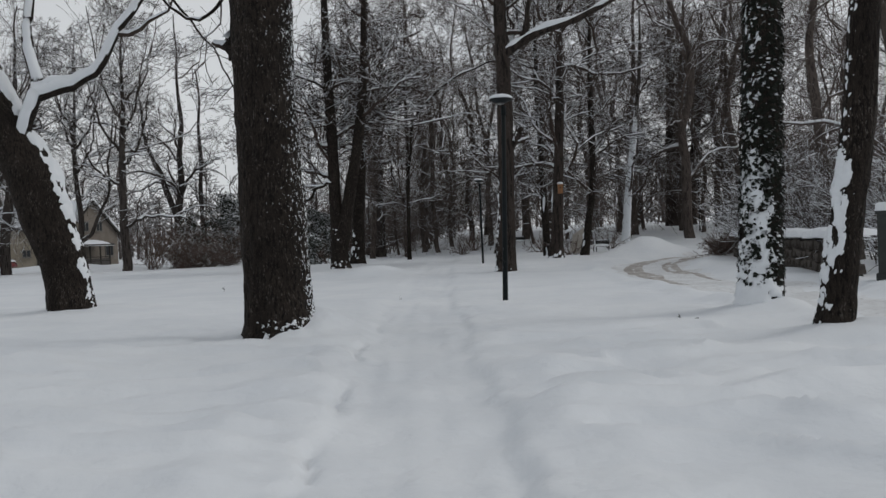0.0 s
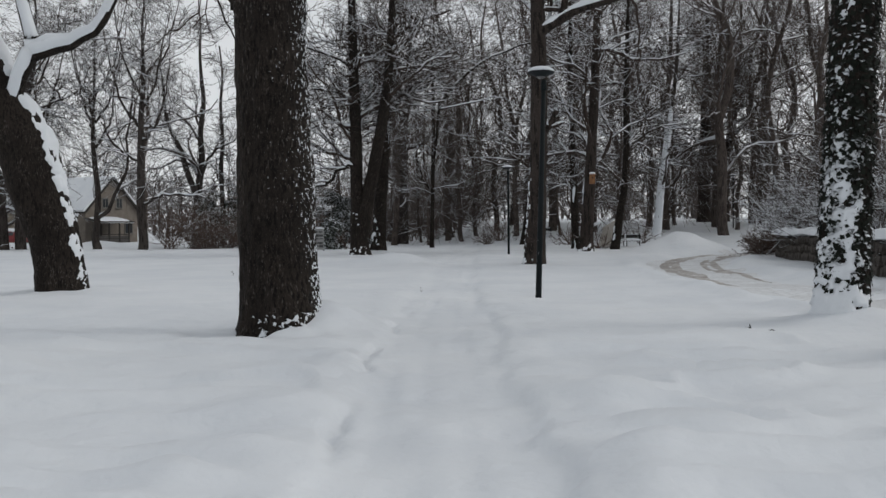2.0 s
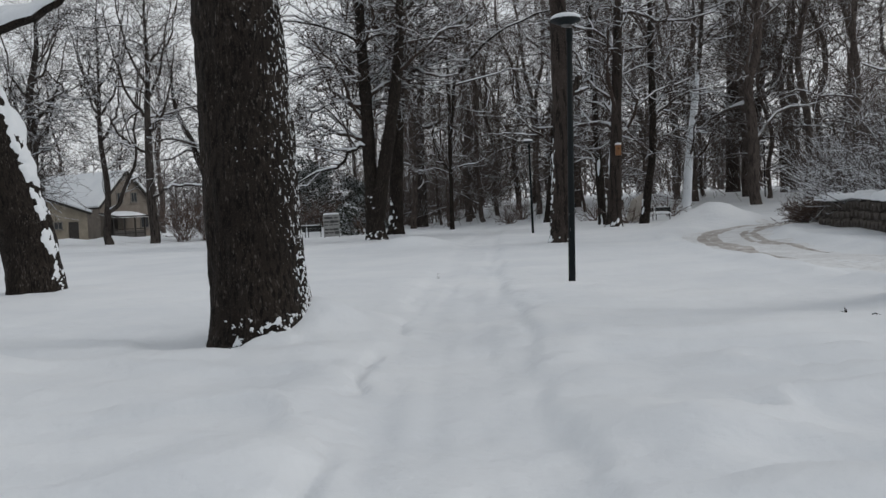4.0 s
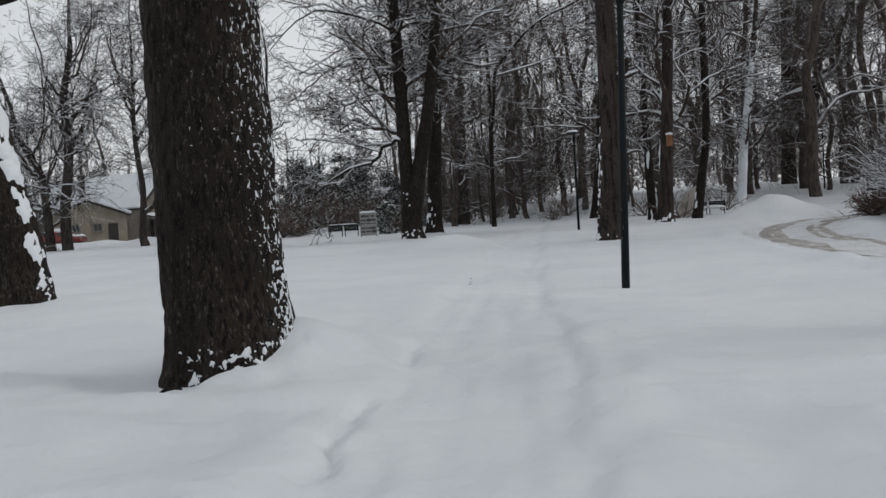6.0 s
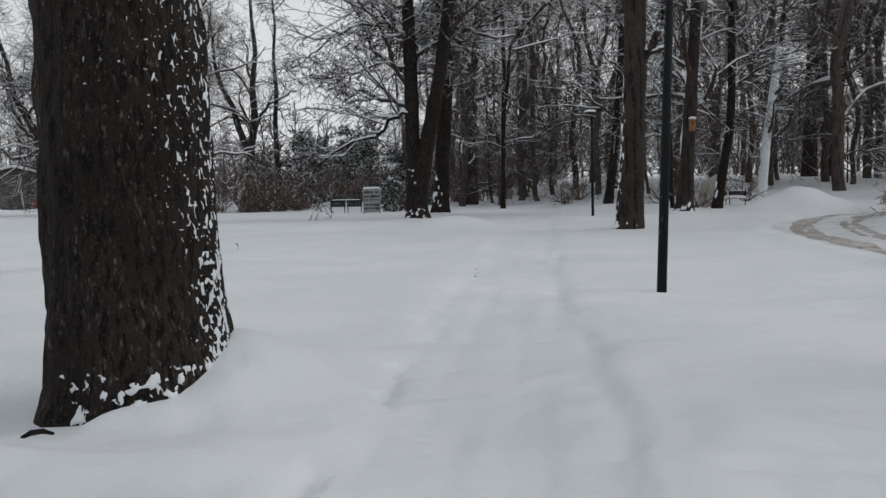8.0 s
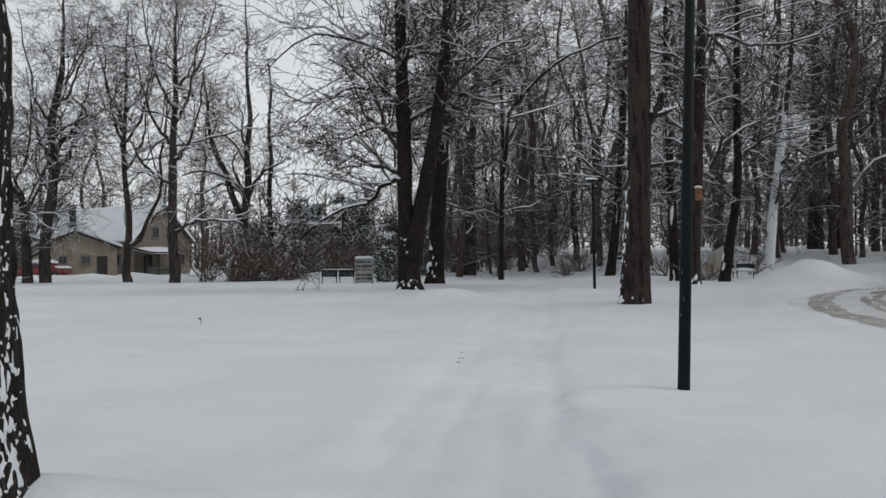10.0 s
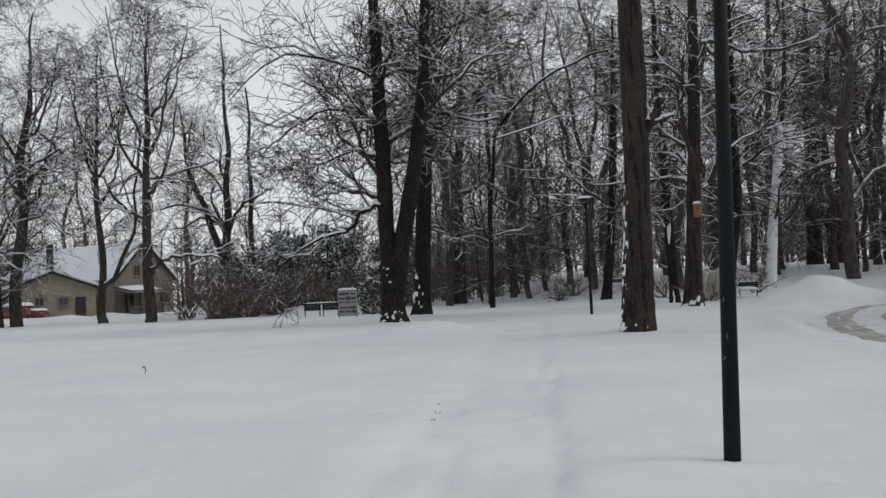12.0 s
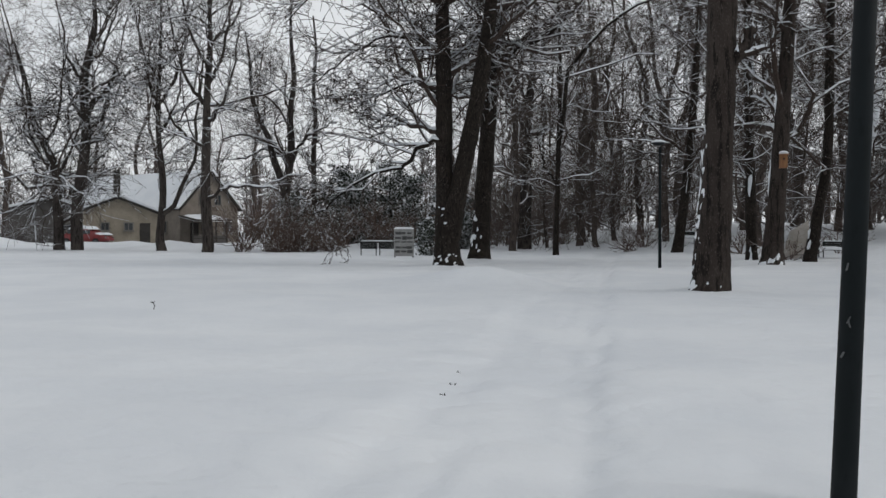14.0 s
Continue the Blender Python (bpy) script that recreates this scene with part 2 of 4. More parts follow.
# ---- ground ----
PATH_Y = [-30, -3, 4.3, 8, 10.5, 15.5, 18.5, 22.5, 27, 34, 50, 65, 90, 140]
PATH_X = [2.5, 1.2, 0.37, -0.12, -0.45, -1.0, -1.2, -1.65, -2.15, -2.75, -4.1, -5.0, -5.6, -6.0]
ROAD = [(8.6, 2), (8.1, 13), (7.2, 20), (6.3, 27), (6.1, 33), (6.6, 39), (8.3, 45.5), (11.0, 50.2), (14.5, 52.6), (20, 54), (30, 56), (60, 60)]
MOUNDS = [(-2.36, 12.4, 0.36, 0.6), (-3.3, 11.3, -0.07, 0.4), (-2.66, 11.55, 0.08, 0.22), (-2.8, 13.05, 0.2, 0.8), (-2.5, 11.7, 0.07, 0.3), (-2.78, 11.42, 0.05, 0.11), (-2.42, 11.58, 0.05, 0.13), (-2.2, 11.9, 0.05, 0.14), (-3.15, 11.42, 0.05, 0.12), (-2.05, 11.65, 0.03, 0.1), (5.25, 14.1, 0.16, 0.75), (5.35, 10.3, 0.10, 0.7), (-10.3, 19.7, 0.16, 1.0), (0.2, 35.4, 0.08, 1.0), (-9.4, 53.1, 0.28, 1.0),
          (-9.5, 47.2, 0.1, 0.9), (-5.4, 36.6, 0.42, 1.4), (-7.2, 37.2, 0.14, 1.5), (-2.9, 29.6, 0.08, 1.6), (2.7, 52, 0.15, 1.1), (8.6, 70, 0.3, 1.3),
          (-58, 76, 0.9, 3.0), (-62, 77, 0.8, 3.5), (-66, 78, 0.9, 3.5), (-46, 79, 0.6, 1.6), (-49, 77.5, 0.45, 1.5), (-38, 72, 0.5, 1.6), (-36.5, 73, 0.45, 1.3), (-33, 72, 0.5, 1.5),
          (-22, 72, 0.6, 2.5), (-18, 73, 0.5, 2.0)]


def catmull(points, n):
    p = np.asarray(points, float)
    p = np.vstack([2 * p[0] - p[1], p, 2 * p[-1] - p[-2]])
    out = []
    for u in np.linspace(0, len(points) - 1, n):
        i = min(int(u), len(points) - 2)
        f = u - i
        a, b, c, d = p[i], p[i + 1], p[i + 2], p[i + 3]
        out.append(0.5 * (2 * b + (c - a) * f + (2 * a - 5 * b + 4 * c - d) * f * f + (3 * b - a - 3 * c + d) * f ** 3))
    return np.array(out)


ROAD_LINE = catmull(ROAD, 160)


def from_road(x, y):
    """Distance from the road's middle line."""
    best = np.full(np.shape(x), 1e9)
    for px, py in ROAD_LINE:
        np.minimum(best, (x - px) ** 2 + (y - py) ** 2, out=best)
    return np.sqrt(best)


def ground_height(x, y):
    x, y = np.asarray(x, float), np.asarray(y, float)
    a = x + 0.25 * y
    z = 2.1 * step(y, 52, 105) * step(a, 8, 22) + 1.0 * step(y, 105, 190) * step(a, 2, 26)
    near = 1 - step(y, 30, 70)
    z = z + near * (0.02 * soft_noise(x / 0.62, y / 0.7, 41) + 0.008 * soft_noise(x / 0.27, y / 0.3, 42))
    z = z + 0.05 * soft_noise(x / 3.1, y / 3.7, 1) + 0.03 * near * soft_noise(x / 1.3, y / 0.9, 2)
    off = x - np.interp(y, PATH_Y, PATH_X)
    edge = off + 0.05 * soft_noise(y / 0.13, off * 0 + 1, 51) + 0.14 * soft_noise(y / 1.1, off * 0 + 3, 5) + 0.07 * soft_noise(y / 0.37, off * 0 + 9, 8)
    depth = 0.088 - 0.035 * step(y, 7, 18)
    soft = step(y, 2, 9)
    inside = step(edge, -0.84 - 0.2 * soft, -0.75 + 0.2 * soft) * step(edge, 0.90, 0.68)
    crack = np.exp(-((edge + 0.79) / 0.05) ** 2) * step(soft_noise(y / 0.8, off * 0 + 2, 71), -0.3, 0.4) * (1 - step(y, 10, 20))
    z = z - 0.09 * crack
    z = z - depth * inside + 0.014 * inside * soft_noise(x / 0.24, y / 0.34, 4) + 0.016 * inside * soft_noise(x / 0.45, y / 0.7, 14) + 0.018 * inside * soft_noise(off / 0.17, y / 3.0, 52)
    bank = np.exp(-((np.abs(off) - 1.15) / 0.45) ** 2) * (1 - step(y, 12, 24))
    z = z + bank * (0.04 + 0.05 * soft_noise(x / 0.5, y / 0.8, 6))
    ripple = (1 - step(y, 8, 15)) * step(np.abs(off), 0.8, 1.6)
    crest = 1 - np.abs(soft_noise(x / 2.6 + 0.35 * y + 0.4 * soft_noise(x / 0.9, y / 0.9, 61), y / 0.75 - 0.12 * x, 62))
    z = z + ripple * (0.10 * crest ** 3 + 0.06 * soft_noise(x / 0.9 - y * 0.2, y / 0.8, 17) + 0.024 * soft_noise(x / 0.55, y / 0.2, 11))
    z = z + 0.04 * (1 - step(y, 14, 30)) * step(np.abs(off), 0.8, 1.6) * crest ** 4
    for mx, my, h, r in MOUNDS:
        z = z + h * np.exp(-((x - mx) ** 2 + (y - my) ** 2) / (r * r))
    d = np.hypot((x - 8.3) / 1.15, y - 53.4)
    z = z + 1.5 * np.clip(1 - d / 3.0, 0, 1) ** 1.25 * (1 + 0.12 * soft_noise(x / 0.8, y / 0.8, 12))
    road = from_road(x, y)
    z = z - 0.13 * step(road, 2.1, 1.5) + 0.09 * np.exp(-((road - 2.3) / 0.4) ** 2) * (1 + 0.8 * soft_noise(x / 0.9, y / 0.9, 13))
    rut = np.exp(-((np.abs(road) - 0.75) / 0.2) ** 2)
    return z - 0.05 * rut


def gz(x, y):
    return float(ground_height(np.array([x]), np.array([y]))[0])


def spread(lo, hi, fine, grow, far):
    v = list(np.arange(lo, hi, fine))
    d, up, down = fine, [], []
    p = hi
    while p < far[1]:
        d = min(d * grow, 25)
        up.append(p)
        p += d
    d, p = fine, lo - fine
    while p > far[0]:
        down.append(p)
        d = min(d * grow, 25)
        p -= d
    return np.array(down[::-1] + v + up + [far[1]])


def build_ground():
    gx, gy = spread(-3.6, 3.4, 0.055, 1.05, (-420, 420)), spread(-1.5, 22, 0.10, 1.04, (-80, 700))
    xx, yy = np.meshgrid(gx, gy)
    zz = ground_height(xx.ravel(), yy.ravel())
    verts = np.stack([xx.ravel(), yy.ravel(), zz], 1)
    w, h = len(gx), len(gy)
    i = (np.arange(h - 1)[:, None] * w + np.arange(w - 1)[None, :]).ravel()
    faces = np.stack([i, i + 1, i + w + 1, i + w], 1)
    ob = new("ground", array_mesh("ground", verts, faces, SNOW, True))
    tagged(ob, "deep soft snow over a park lawn with a trodden footpath", "snow ground", kind="structure")


build_ground()


def road_strip(name, label, offset, half, lift, material, n=240, lo=0.0, hi=1.0):
    line = catmull(ROAD, n)[int(lo * n):int(hi * n)]
    d = np.gradient(line, axis=0)
    d /= np.linalg.norm(d, axis=1)[:, None]
    side = np.stack([d[:, 1], -d[:, 0]], 1)
    cols = 7
    u = np.linspace(-1, 1, cols)
    s = np.arange(len(line))
    wob = offset + 0.04 * soft_noise(s / 6.0, s * 0 + offset, 21)
    width = half * (1 + 0.22 * soft_noise(s / 5.0, s * 0 + 5 + offset, 22)) * np.clip(np.minimum(s, len(line) - 1 - s) / 18 + 0.05, 0, 1)
    xy = line[:, None, :] + side[:, None, :] * (wob[:, None] + u[None, :] * width[:, None])[..., None]
    z = ground_height(xy[..., 0].ravel(), xy[..., 1].ravel()).reshape(xy.shape[:2]) + lift * (1 - np.abs(u) ** 3)[None, :] - 0.006 * (np.abs(u) > 0.99)
    v = np.concatenate([xy, z[..., None]], 2).reshape(-1, 3)
    i = (np.arange(len(line) - 1)[:, None] * cols + np.arange(cols - 1)[None, :]).ravel()
    f = np.stack([i, i + 1, i + cols + 1, i + cols], 1)
    tagged(new(name, array_mesh(name, v, f, material, True)), label, "road", kind="structure")


road_strip("road", "snow-covered park road packed by wheels", 0.0, 1.5, 0.02, PACKED)
road_strip("road_track", "brown slushy wheel track on the snowy road", -0.78, 0.42, 0.05, SLUSH, 240, .24, .73)
road_strip("road_track", "brown slushy wheel track on the snowy road", 0.78, 0.40, 0.05, SLUSH, 240, .27, .73)

# ---- trees ----


def unit(v):
    return v / np.maximum(np.linalg.norm(v, axis=-1, keepdims=True), 1e-9)


def tubes(P, R, sides, snow=0.0, turn=None):
    """Tapered tubes round polylines P (n, k, 3) with radii R (n, k). snow: how far the upper side is heaped up, in metres."""
    n, k, _ = P.shape
    t = unit(np.gradient(P, axis=1))
    ref = np.array([0.05, 0.09, 1.0])
    u = unit(np.cross(t, ref))
    v = np.cross(u, t)
    ang = np.arange(sides) * 2 * np.pi / sides + np.pi / 2
    ang = np.broadcast_to(ang, (n, sides)) + (0 if turn is None else turn[:, None])
    ca, sa = np.cos(ang)[:, None, :, None], np.sin(ang)[:, None, :, None]
    flat = 1 - t[..., 2] ** 2
    lift = np.maximum(sa, 0) * (snow * flat * np.minimum(1, R / 0.02))[:, :, None, None]
    V = P[:, :, None, :] + u[:, :, None, :] * ca * R[:, :, None, None] + v[:, :, None, :] * (sa * R[:, :, None, None] + lift)
    base = (np.arange(n)[:, None, None] * k + np.arange(k - 1)[None, :, None]) * sides + np.arange(sides)[None, None, :]
    nxt = (np.arange(n)[:, None, None] * k + np.arange(k - 1)[None, :, None]) * sides + (np.arange(sides)[None, None, :] + 1) % sides
    F = np.stack([base, nxt, nxt + sides, base + sides], -1).reshape(-1, 4)
    return V.reshape(-1, 3), F


def join(chunks):
    verts, faces, n = [], [], 0
    for v, f in chunks:
        verts.append(v)
        faces.append(f + n)
        n += len(v)
    return np.concatenate(verts), np.concatenate(faces)


def resample(points, r0, r1, k):
    return catmull(points, k), np.linspace(r0, r1, k)


def sprout(P, R, n, rng, t0, t1, ang, length, up, wig, k, rf, taper=0.3, even=False):
    """n side branches on every polyline of P."""
    m, kk, _ = P.shape
    idx = np.repeat(np.arange(m), n)
    t = rng.uniform(t0, t1, m * n)
    s = t * (kk - 1)
    i = np.minimum(s.astype(int), kk - 2)
    f = (s - i)[:, None]
    p = P[idx, i] * (1 - f) + P[idx, i + 1] * f
    tan = unit(P[idx, i + 1] - P[idx, i])
    r = R[idx, i] * (1 - f[:, 0]) + R[idx, i + 1] * f[:, 0]
    rnd = unit(rng.normal(size=(m * n, 3)))
    perp = unit(np.cross(tan, rnd))
    a = np.radians(rng.uniform(ang[0], ang[1], m * n))[:, None]
    d = np.cos(a) * tan + np.sin(a) * perp
    total = np.linalg.norm(np.diff(P, axis=1), axis=2).sum(1)[idx]
    ln = total * rng.uniform(length[0], length[1], m * n) * (1 - 0.5 * t)
    Q = np.empty((m * n, k, 3))
    Q[:, 0] = p
    for j in range(1, k):
        d = unit(d + rng.normal(size=d.shape) * wig + np.array([0, 0, up]))
        Q[:, j] = Q[:, j - 1] + d * (ln / (k - 1))[:, None]
    rr = np.maximum(r * rf * rng.uniform(0.75, 1.1, m * n), 0.007)
    return Q, np.maximum(rr[:, None] * np.linspace(1, taper, k)[None, :], 0.006)


def crown(P, R, rng, counts, snow=0.03, droop=0.0, t0=0.1, twig=1.0, last_k=3, mid_k=4):
    """Three further levels of branches on the limbs P; returns joined tubes of all of them."""
    out = []
    levels = [((30, 70), (0.5, 0.95), 0.07 - droop, 0.26, 7, 0.62), ((25, 65), (0.5, 0.9), 0.03 - 1.5 * droop, 0.36, mid_k, 0.58), ((18, 60), (0.5, 0.95), -0.03 - 2 * droop, 0.4, last_k, 0.7)]
    for n, (ang, ln, up, wig, k, rf) in zip(counts, levels):
        P, R = sprout(P, R, n, rng, t0, 1.0, ang, ln, up, wig, k, rf)
        last = rf in (0.58, 0.7)
        if last:
            R = np.maximum(R * twig, 0.010 * twig)
        turn = rng.choice([0.0, np.pi], len(P), p=[0.35, 0.65]) if last else None
        out.append(tubes(P, R, 3 if last else 4, snow if not last else snow * 0.5, turn))
    return out


def stem_surface(points, radii, sides, rings, flare, amp, seed, lobes=5):
    """A trunk: rings round a bent line, flared at the foot, with furrowed bark."""
    line = catmull(points, rings)
    rad = np.interp(np.linspace(0, len(points) - 1, rings), np.arange(len(radii)) * (len(points) - 1) / (len(radii) - 1), radii)
    h = np.concatenate([[0], np.cumsum(np.linalg.norm(np.diff(line, axis=0), axis=1))]) - (0.5 if flare else 0)
    th = np.arange(sides) * 2 * np.pi / sides
    t = unit(np.gradient(line, axis=0))
    u = unit(np.array([1.0, 0, 0]) - t[:, :1] * t)
    v = np.cross(t, u)
    foot = flare * np.exp(-np.maximum(h, -0.2) / 0.45)[:, None] * (1 + 0.35 * np.cos(lobes * th + seed)[None, :] + 0.2 * np.cos(3 * th + 2 * seed)[None, :])
    tt, hh = np.meshgrid(th, h)
    n1 = soft_noise(tt / (2 * np.pi) * 5, hh / 1.3, seed, 5)
    n2 = soft_noise(tt / (2 * np.pi) * 26, hh / 0.32, seed + 1, 26)
    n3 = soft_noise(tt / (2 * np.pi) * 60, hh / 0.11, seed + 2, 60)
    scale = rad[:, None] * (1 + foot + 0.07 * n1) + amp * (n2 + 0.5 * n3)
    V = line[:, None, :] + scale[..., None] * (np.cos(th)[None, :, None] * u[:, None, :] + np.sin(th)[None, :, None] * v[:, None, :])
    i = np.arange(rings - 1)[:, None] * sides + np.arange(sides)[None, :]
    j = np.arange(rings - 1)[:, None] * sides + (np.arange(sides)[None, :] + 1) % sides
    F = np.stack([i, j, j + sides, i + sides], -1).reshape(-1, 4)
    nrm = unit(V - line[:, None, :])
    return V, F, nrm, h


def caked_snow(V, N, h, radius, patches, seed):
    """Ragged sheets of wind-blown snow stuck to the bark, thickest in their middles.
    patches: bearing in degrees from +x, half width in degrees, lowest and highest place, cover, grain in metres, stretch, thickness."""
    rings, sides = V.shape[:2]
    th = np.degrees(np.arange(sides) * 2 * np.pi / sides)
    out = np.full((rings, sides), -1.0)
    for i, (toward, wide, lo, hi, cover, grain, stretch, thick) in enumerate(patches):
        tt, hh = np.meshgrid(th, h)
        off = (tt - toward + 180) % 360 - 180
        around = max(4, round(2 * np.pi * radius / grain))
        n = 0.65 * soft_noise(tt / 360 * around, hh / (grain * stretch), seed + 31 * i, around)
        n = n + 0.4 * soft_noise(tt / 360 * around * 2, hh / (grain * stretch) * 2.1, seed + 31 * i + 7, around * 2)
        n = n + 0.35 * soft_noise(tt / 360 * around * 5, hh / (grain * stretch) * 4.3, seed + 31 * i + 11, around * 5)
        m = n + cover - (off / wide) ** 2 - 1.5 * step(hh, hi - 0.25 * (hi - lo), hi + 0.15 * (hi - lo)) - 1.5 * step(-hh, -lo - 0.12 * (hi - lo), -lo + 0.2 * (hi - lo)) * (lo > 0)
        d = np.where(m > 0, thick * np.clip(m / 0.5, 0, 1) ** 0.6 + 0.002, np.maximum(m, -1) * 0.06)
        out = np.maximum(out, d)
    W = V + N * out[..., None]
    i = np.arange(rings - 1)[:, None] * sides + np.arange(sides)[None, :]
    j = np.arange(rings - 1)[:, None] * sides + (np.arange(sides)[None, :] + 1) % sides
    F = np.stack([i, j, j + sides, i + sides], -1).reshape(-1, 4)
    keep = (out.ravel()[F] > 0).any(1)
    F = F[keep]
    used, inv = np.unique(F, return_inverse=True)
    return W.reshape(-1, 3)[used], inv.reshape(-1, 4)


def snow_ridge(P, R, rng, thick=0.6):
    """Snow lying along limbs: a lumpy ridge on their upper side, thinning where they climb steeply."""
    t = unit(np.gradient(P, axis=1))
    flat = np.clip(1 - np.abs(t[..., 2]) ** 1.5, 0, 1)
    wob = 1 + 0.25 * rng.normal(size=R.shape)
    r = np.maximum(R * (0.55 + 0.45 * flat) * flat ** 0.5 * wob, 0.004)
    Q = P + np.array([0, 0, 1.0]) * (R * (0.35 + thick * flat))[..., None]
    return tubes(Q, r, 6)


def tree(x, y, stems, label, bark=None, branch=None, limbs=(), auto=(0, 0.35, 0.35), counts=(5, 5, 3), seed=1, sides=14, flare=0.25, amp=0.012, group="park trees",
         caked=(), droop=0.0, t0=0.1, twig=1.0, snow=0.045, up=0.05, ring=0.35, name="tree", last_k=3, limb_counts=None, stout=.46, wig=.28, sway=0.0, crook=0.02):
    """stems: (points, radii) relative to the foot; limbs: (points, r0, r1); auto: count of grown limbs, lowest share of the stem, length share."""
    rng = np.random.default_rng(seed)
    z = gz(x, y) - 0.06
    root = thing(name, x, y, z, label, "tree", group)
    bark, branch = bark or BARK, branch or BRANCH
    grown_p, grown_r, lumps = [], [], []
    for si, (pts, radii, *fine) in enumerate(stems):
        if si == 0:
            pts, radii = [(pts[0][0], pts[0][1], -.5), *pts], (radii[0], *radii)
        total = np.linalg.norm(np.diff(np.asarray(pts, float), axis=0), axis=1).sum()
        if sway:
            m = max(8, int(total / 1.6))
            radii = np.interp(np.linspace(0, 1, m), np.linspace(0, 1, len(radii)), radii)
            pts = catmull(pts, m)
            pts[2:, :2] += rng.normal(size=(m - 2, 2)) * sway
        V, F, N, h = stem_surface(pts, radii, fine[0] if fine else sides, max(12, int(total / (fine[1] if fine else ring))), flare if si == 0 else 0.0, amp, seed + si)
        part_mesh("trunk", array_mesh("trunk", V.reshape(-1, 3), F, bark, True), root)
        if caked and si == 0:
            cake = caked_snow(V, N, h, radii[1], caked, seed)
            if len(cake[1]):
                lumps.append(cake)
        p, r = catmull(pts, 10), np.interp(np.linspace(0, 1, 10), np.linspace(0, 1, len(radii)), radii)
        grown_p.append(p)
        grown_r.append(r)
    P, R = np.array(grown_p), np.array(grown_r)
    all_limbs, ridges, twigs = [], [], []
    for pts, r0, r1, *plastered in limbs:
        lp, lr = resample(pts, r0, r1, 14)
        lp[2:] += np.cumsum(rng.normal(size=(12, 3)), axis=0) * crook + rng.normal(size=(12, 3)) * crook
        v, f = tubes(lp[None], lr[None], 8)
        part_mesh("limb", array_mesh("limb", v, f, bark, True), root)
        ridges.append(snow_ridge(lp[None], lr[None], rng))
        if plastered:
            ridges.append(tubes(lp[None] + (lr[:, None] * np.array([.12, -.32, 0.36]))[None], lr[None] * (.86 + .12 * rng.uniform(-1, 1, (1, 14))), 8))
        i = np.linspace(0, 13, 8).astype(int)
        all_limbs.append((lp[i], lr[i]))
    if all_limbs:
        lp, lr = np.array([a for a, _ in all_limbs]), np.array([b for _, b in all_limbs])
        twigs += crown(lp, lr, rng, limb_counts or counts, snow, droop, 0.15, twig, last_k, 5 if twig < 1.2 else 3)
    n, low, share = auto
    if n:
        lp, lr = sprout(P, R, n, rng, low, 0.97, (30, 75), (share * 0.7, share * 1.25), up, wig, 8, stout)
        twigs.append(tubes(lp, lr, 6, snow))
        ridges.append(snow_ridge(lp, lr, rng))
        twigs += crown(lp, lr, rng, counts, snow, droop, t0, twig, last_k, 5 if twig < 1.2 else 3)
    if twigs:
        part_mesh("crown", array_mesh("crown", *join(twigs), branch), root, "fine bare twigs lined with snow", "stuff")
    if ridges:
        part_mesh("snow_cover", array_mesh("snow_cover", *join(ridges), SNOW, True), root, "white snow lying along the limbs", "stuff")
    if lumps:
        part_mesh("snow_cake", array_mesh("snow_cake", *join(lumps), SNOW, True), root, "wind-blown snow caked on the bark", "stuff")
    return root

# ---- the near trees ----
tree(-10.4, 19.5, [([(0, 0, 0), (-.12, 0, 1.1), (-.5, 0, 2.25), (-.8, 0, 3.3), (-1.65, 0, 4.9), (-2.25, 0, 6.5), (-3.1, 0, 9.5), (-3.6, .3, 13)], (.53, .53, .6, .64, .58, .5, .3, .1))],
     "leaning old dark-barked tree with thick snow on its upper side", limbs=[
         ([(-1.0, -.2, 4.3), (-.75, -.25, 4.9), (-.53, -.15, 5.5), (-.72, -.1, 6.4), (-.8, -.1, 7.1), (-.75, 0, 7.85), (-.6, .3, 11)], .2, .10, True),
         ([(-.6, -.15, 5.4), (-.1, -.12, 5.52), (.4, -.1, 5.66), (1.0, -.05, 6.0), (1.45, 0, 6.8), (2.2, 0, 7.75), (3.0, .3, 9.5)], .2, .08, True)],
     auto=(6, .86, .35), seed=3, sides=64, ring=.07, amp=.02, flare=.16, counts=(4, 4, 3),
     limb_counts=(1, 2, 2), caked=[(2, 34, 2.3, 6.9, .5, .24, 1.6, .06), (-6, 27, .5, 2.6, .0, .16, 1.6, .035), (0, 40, 0, .7, -.1, .12, 1, .03)])
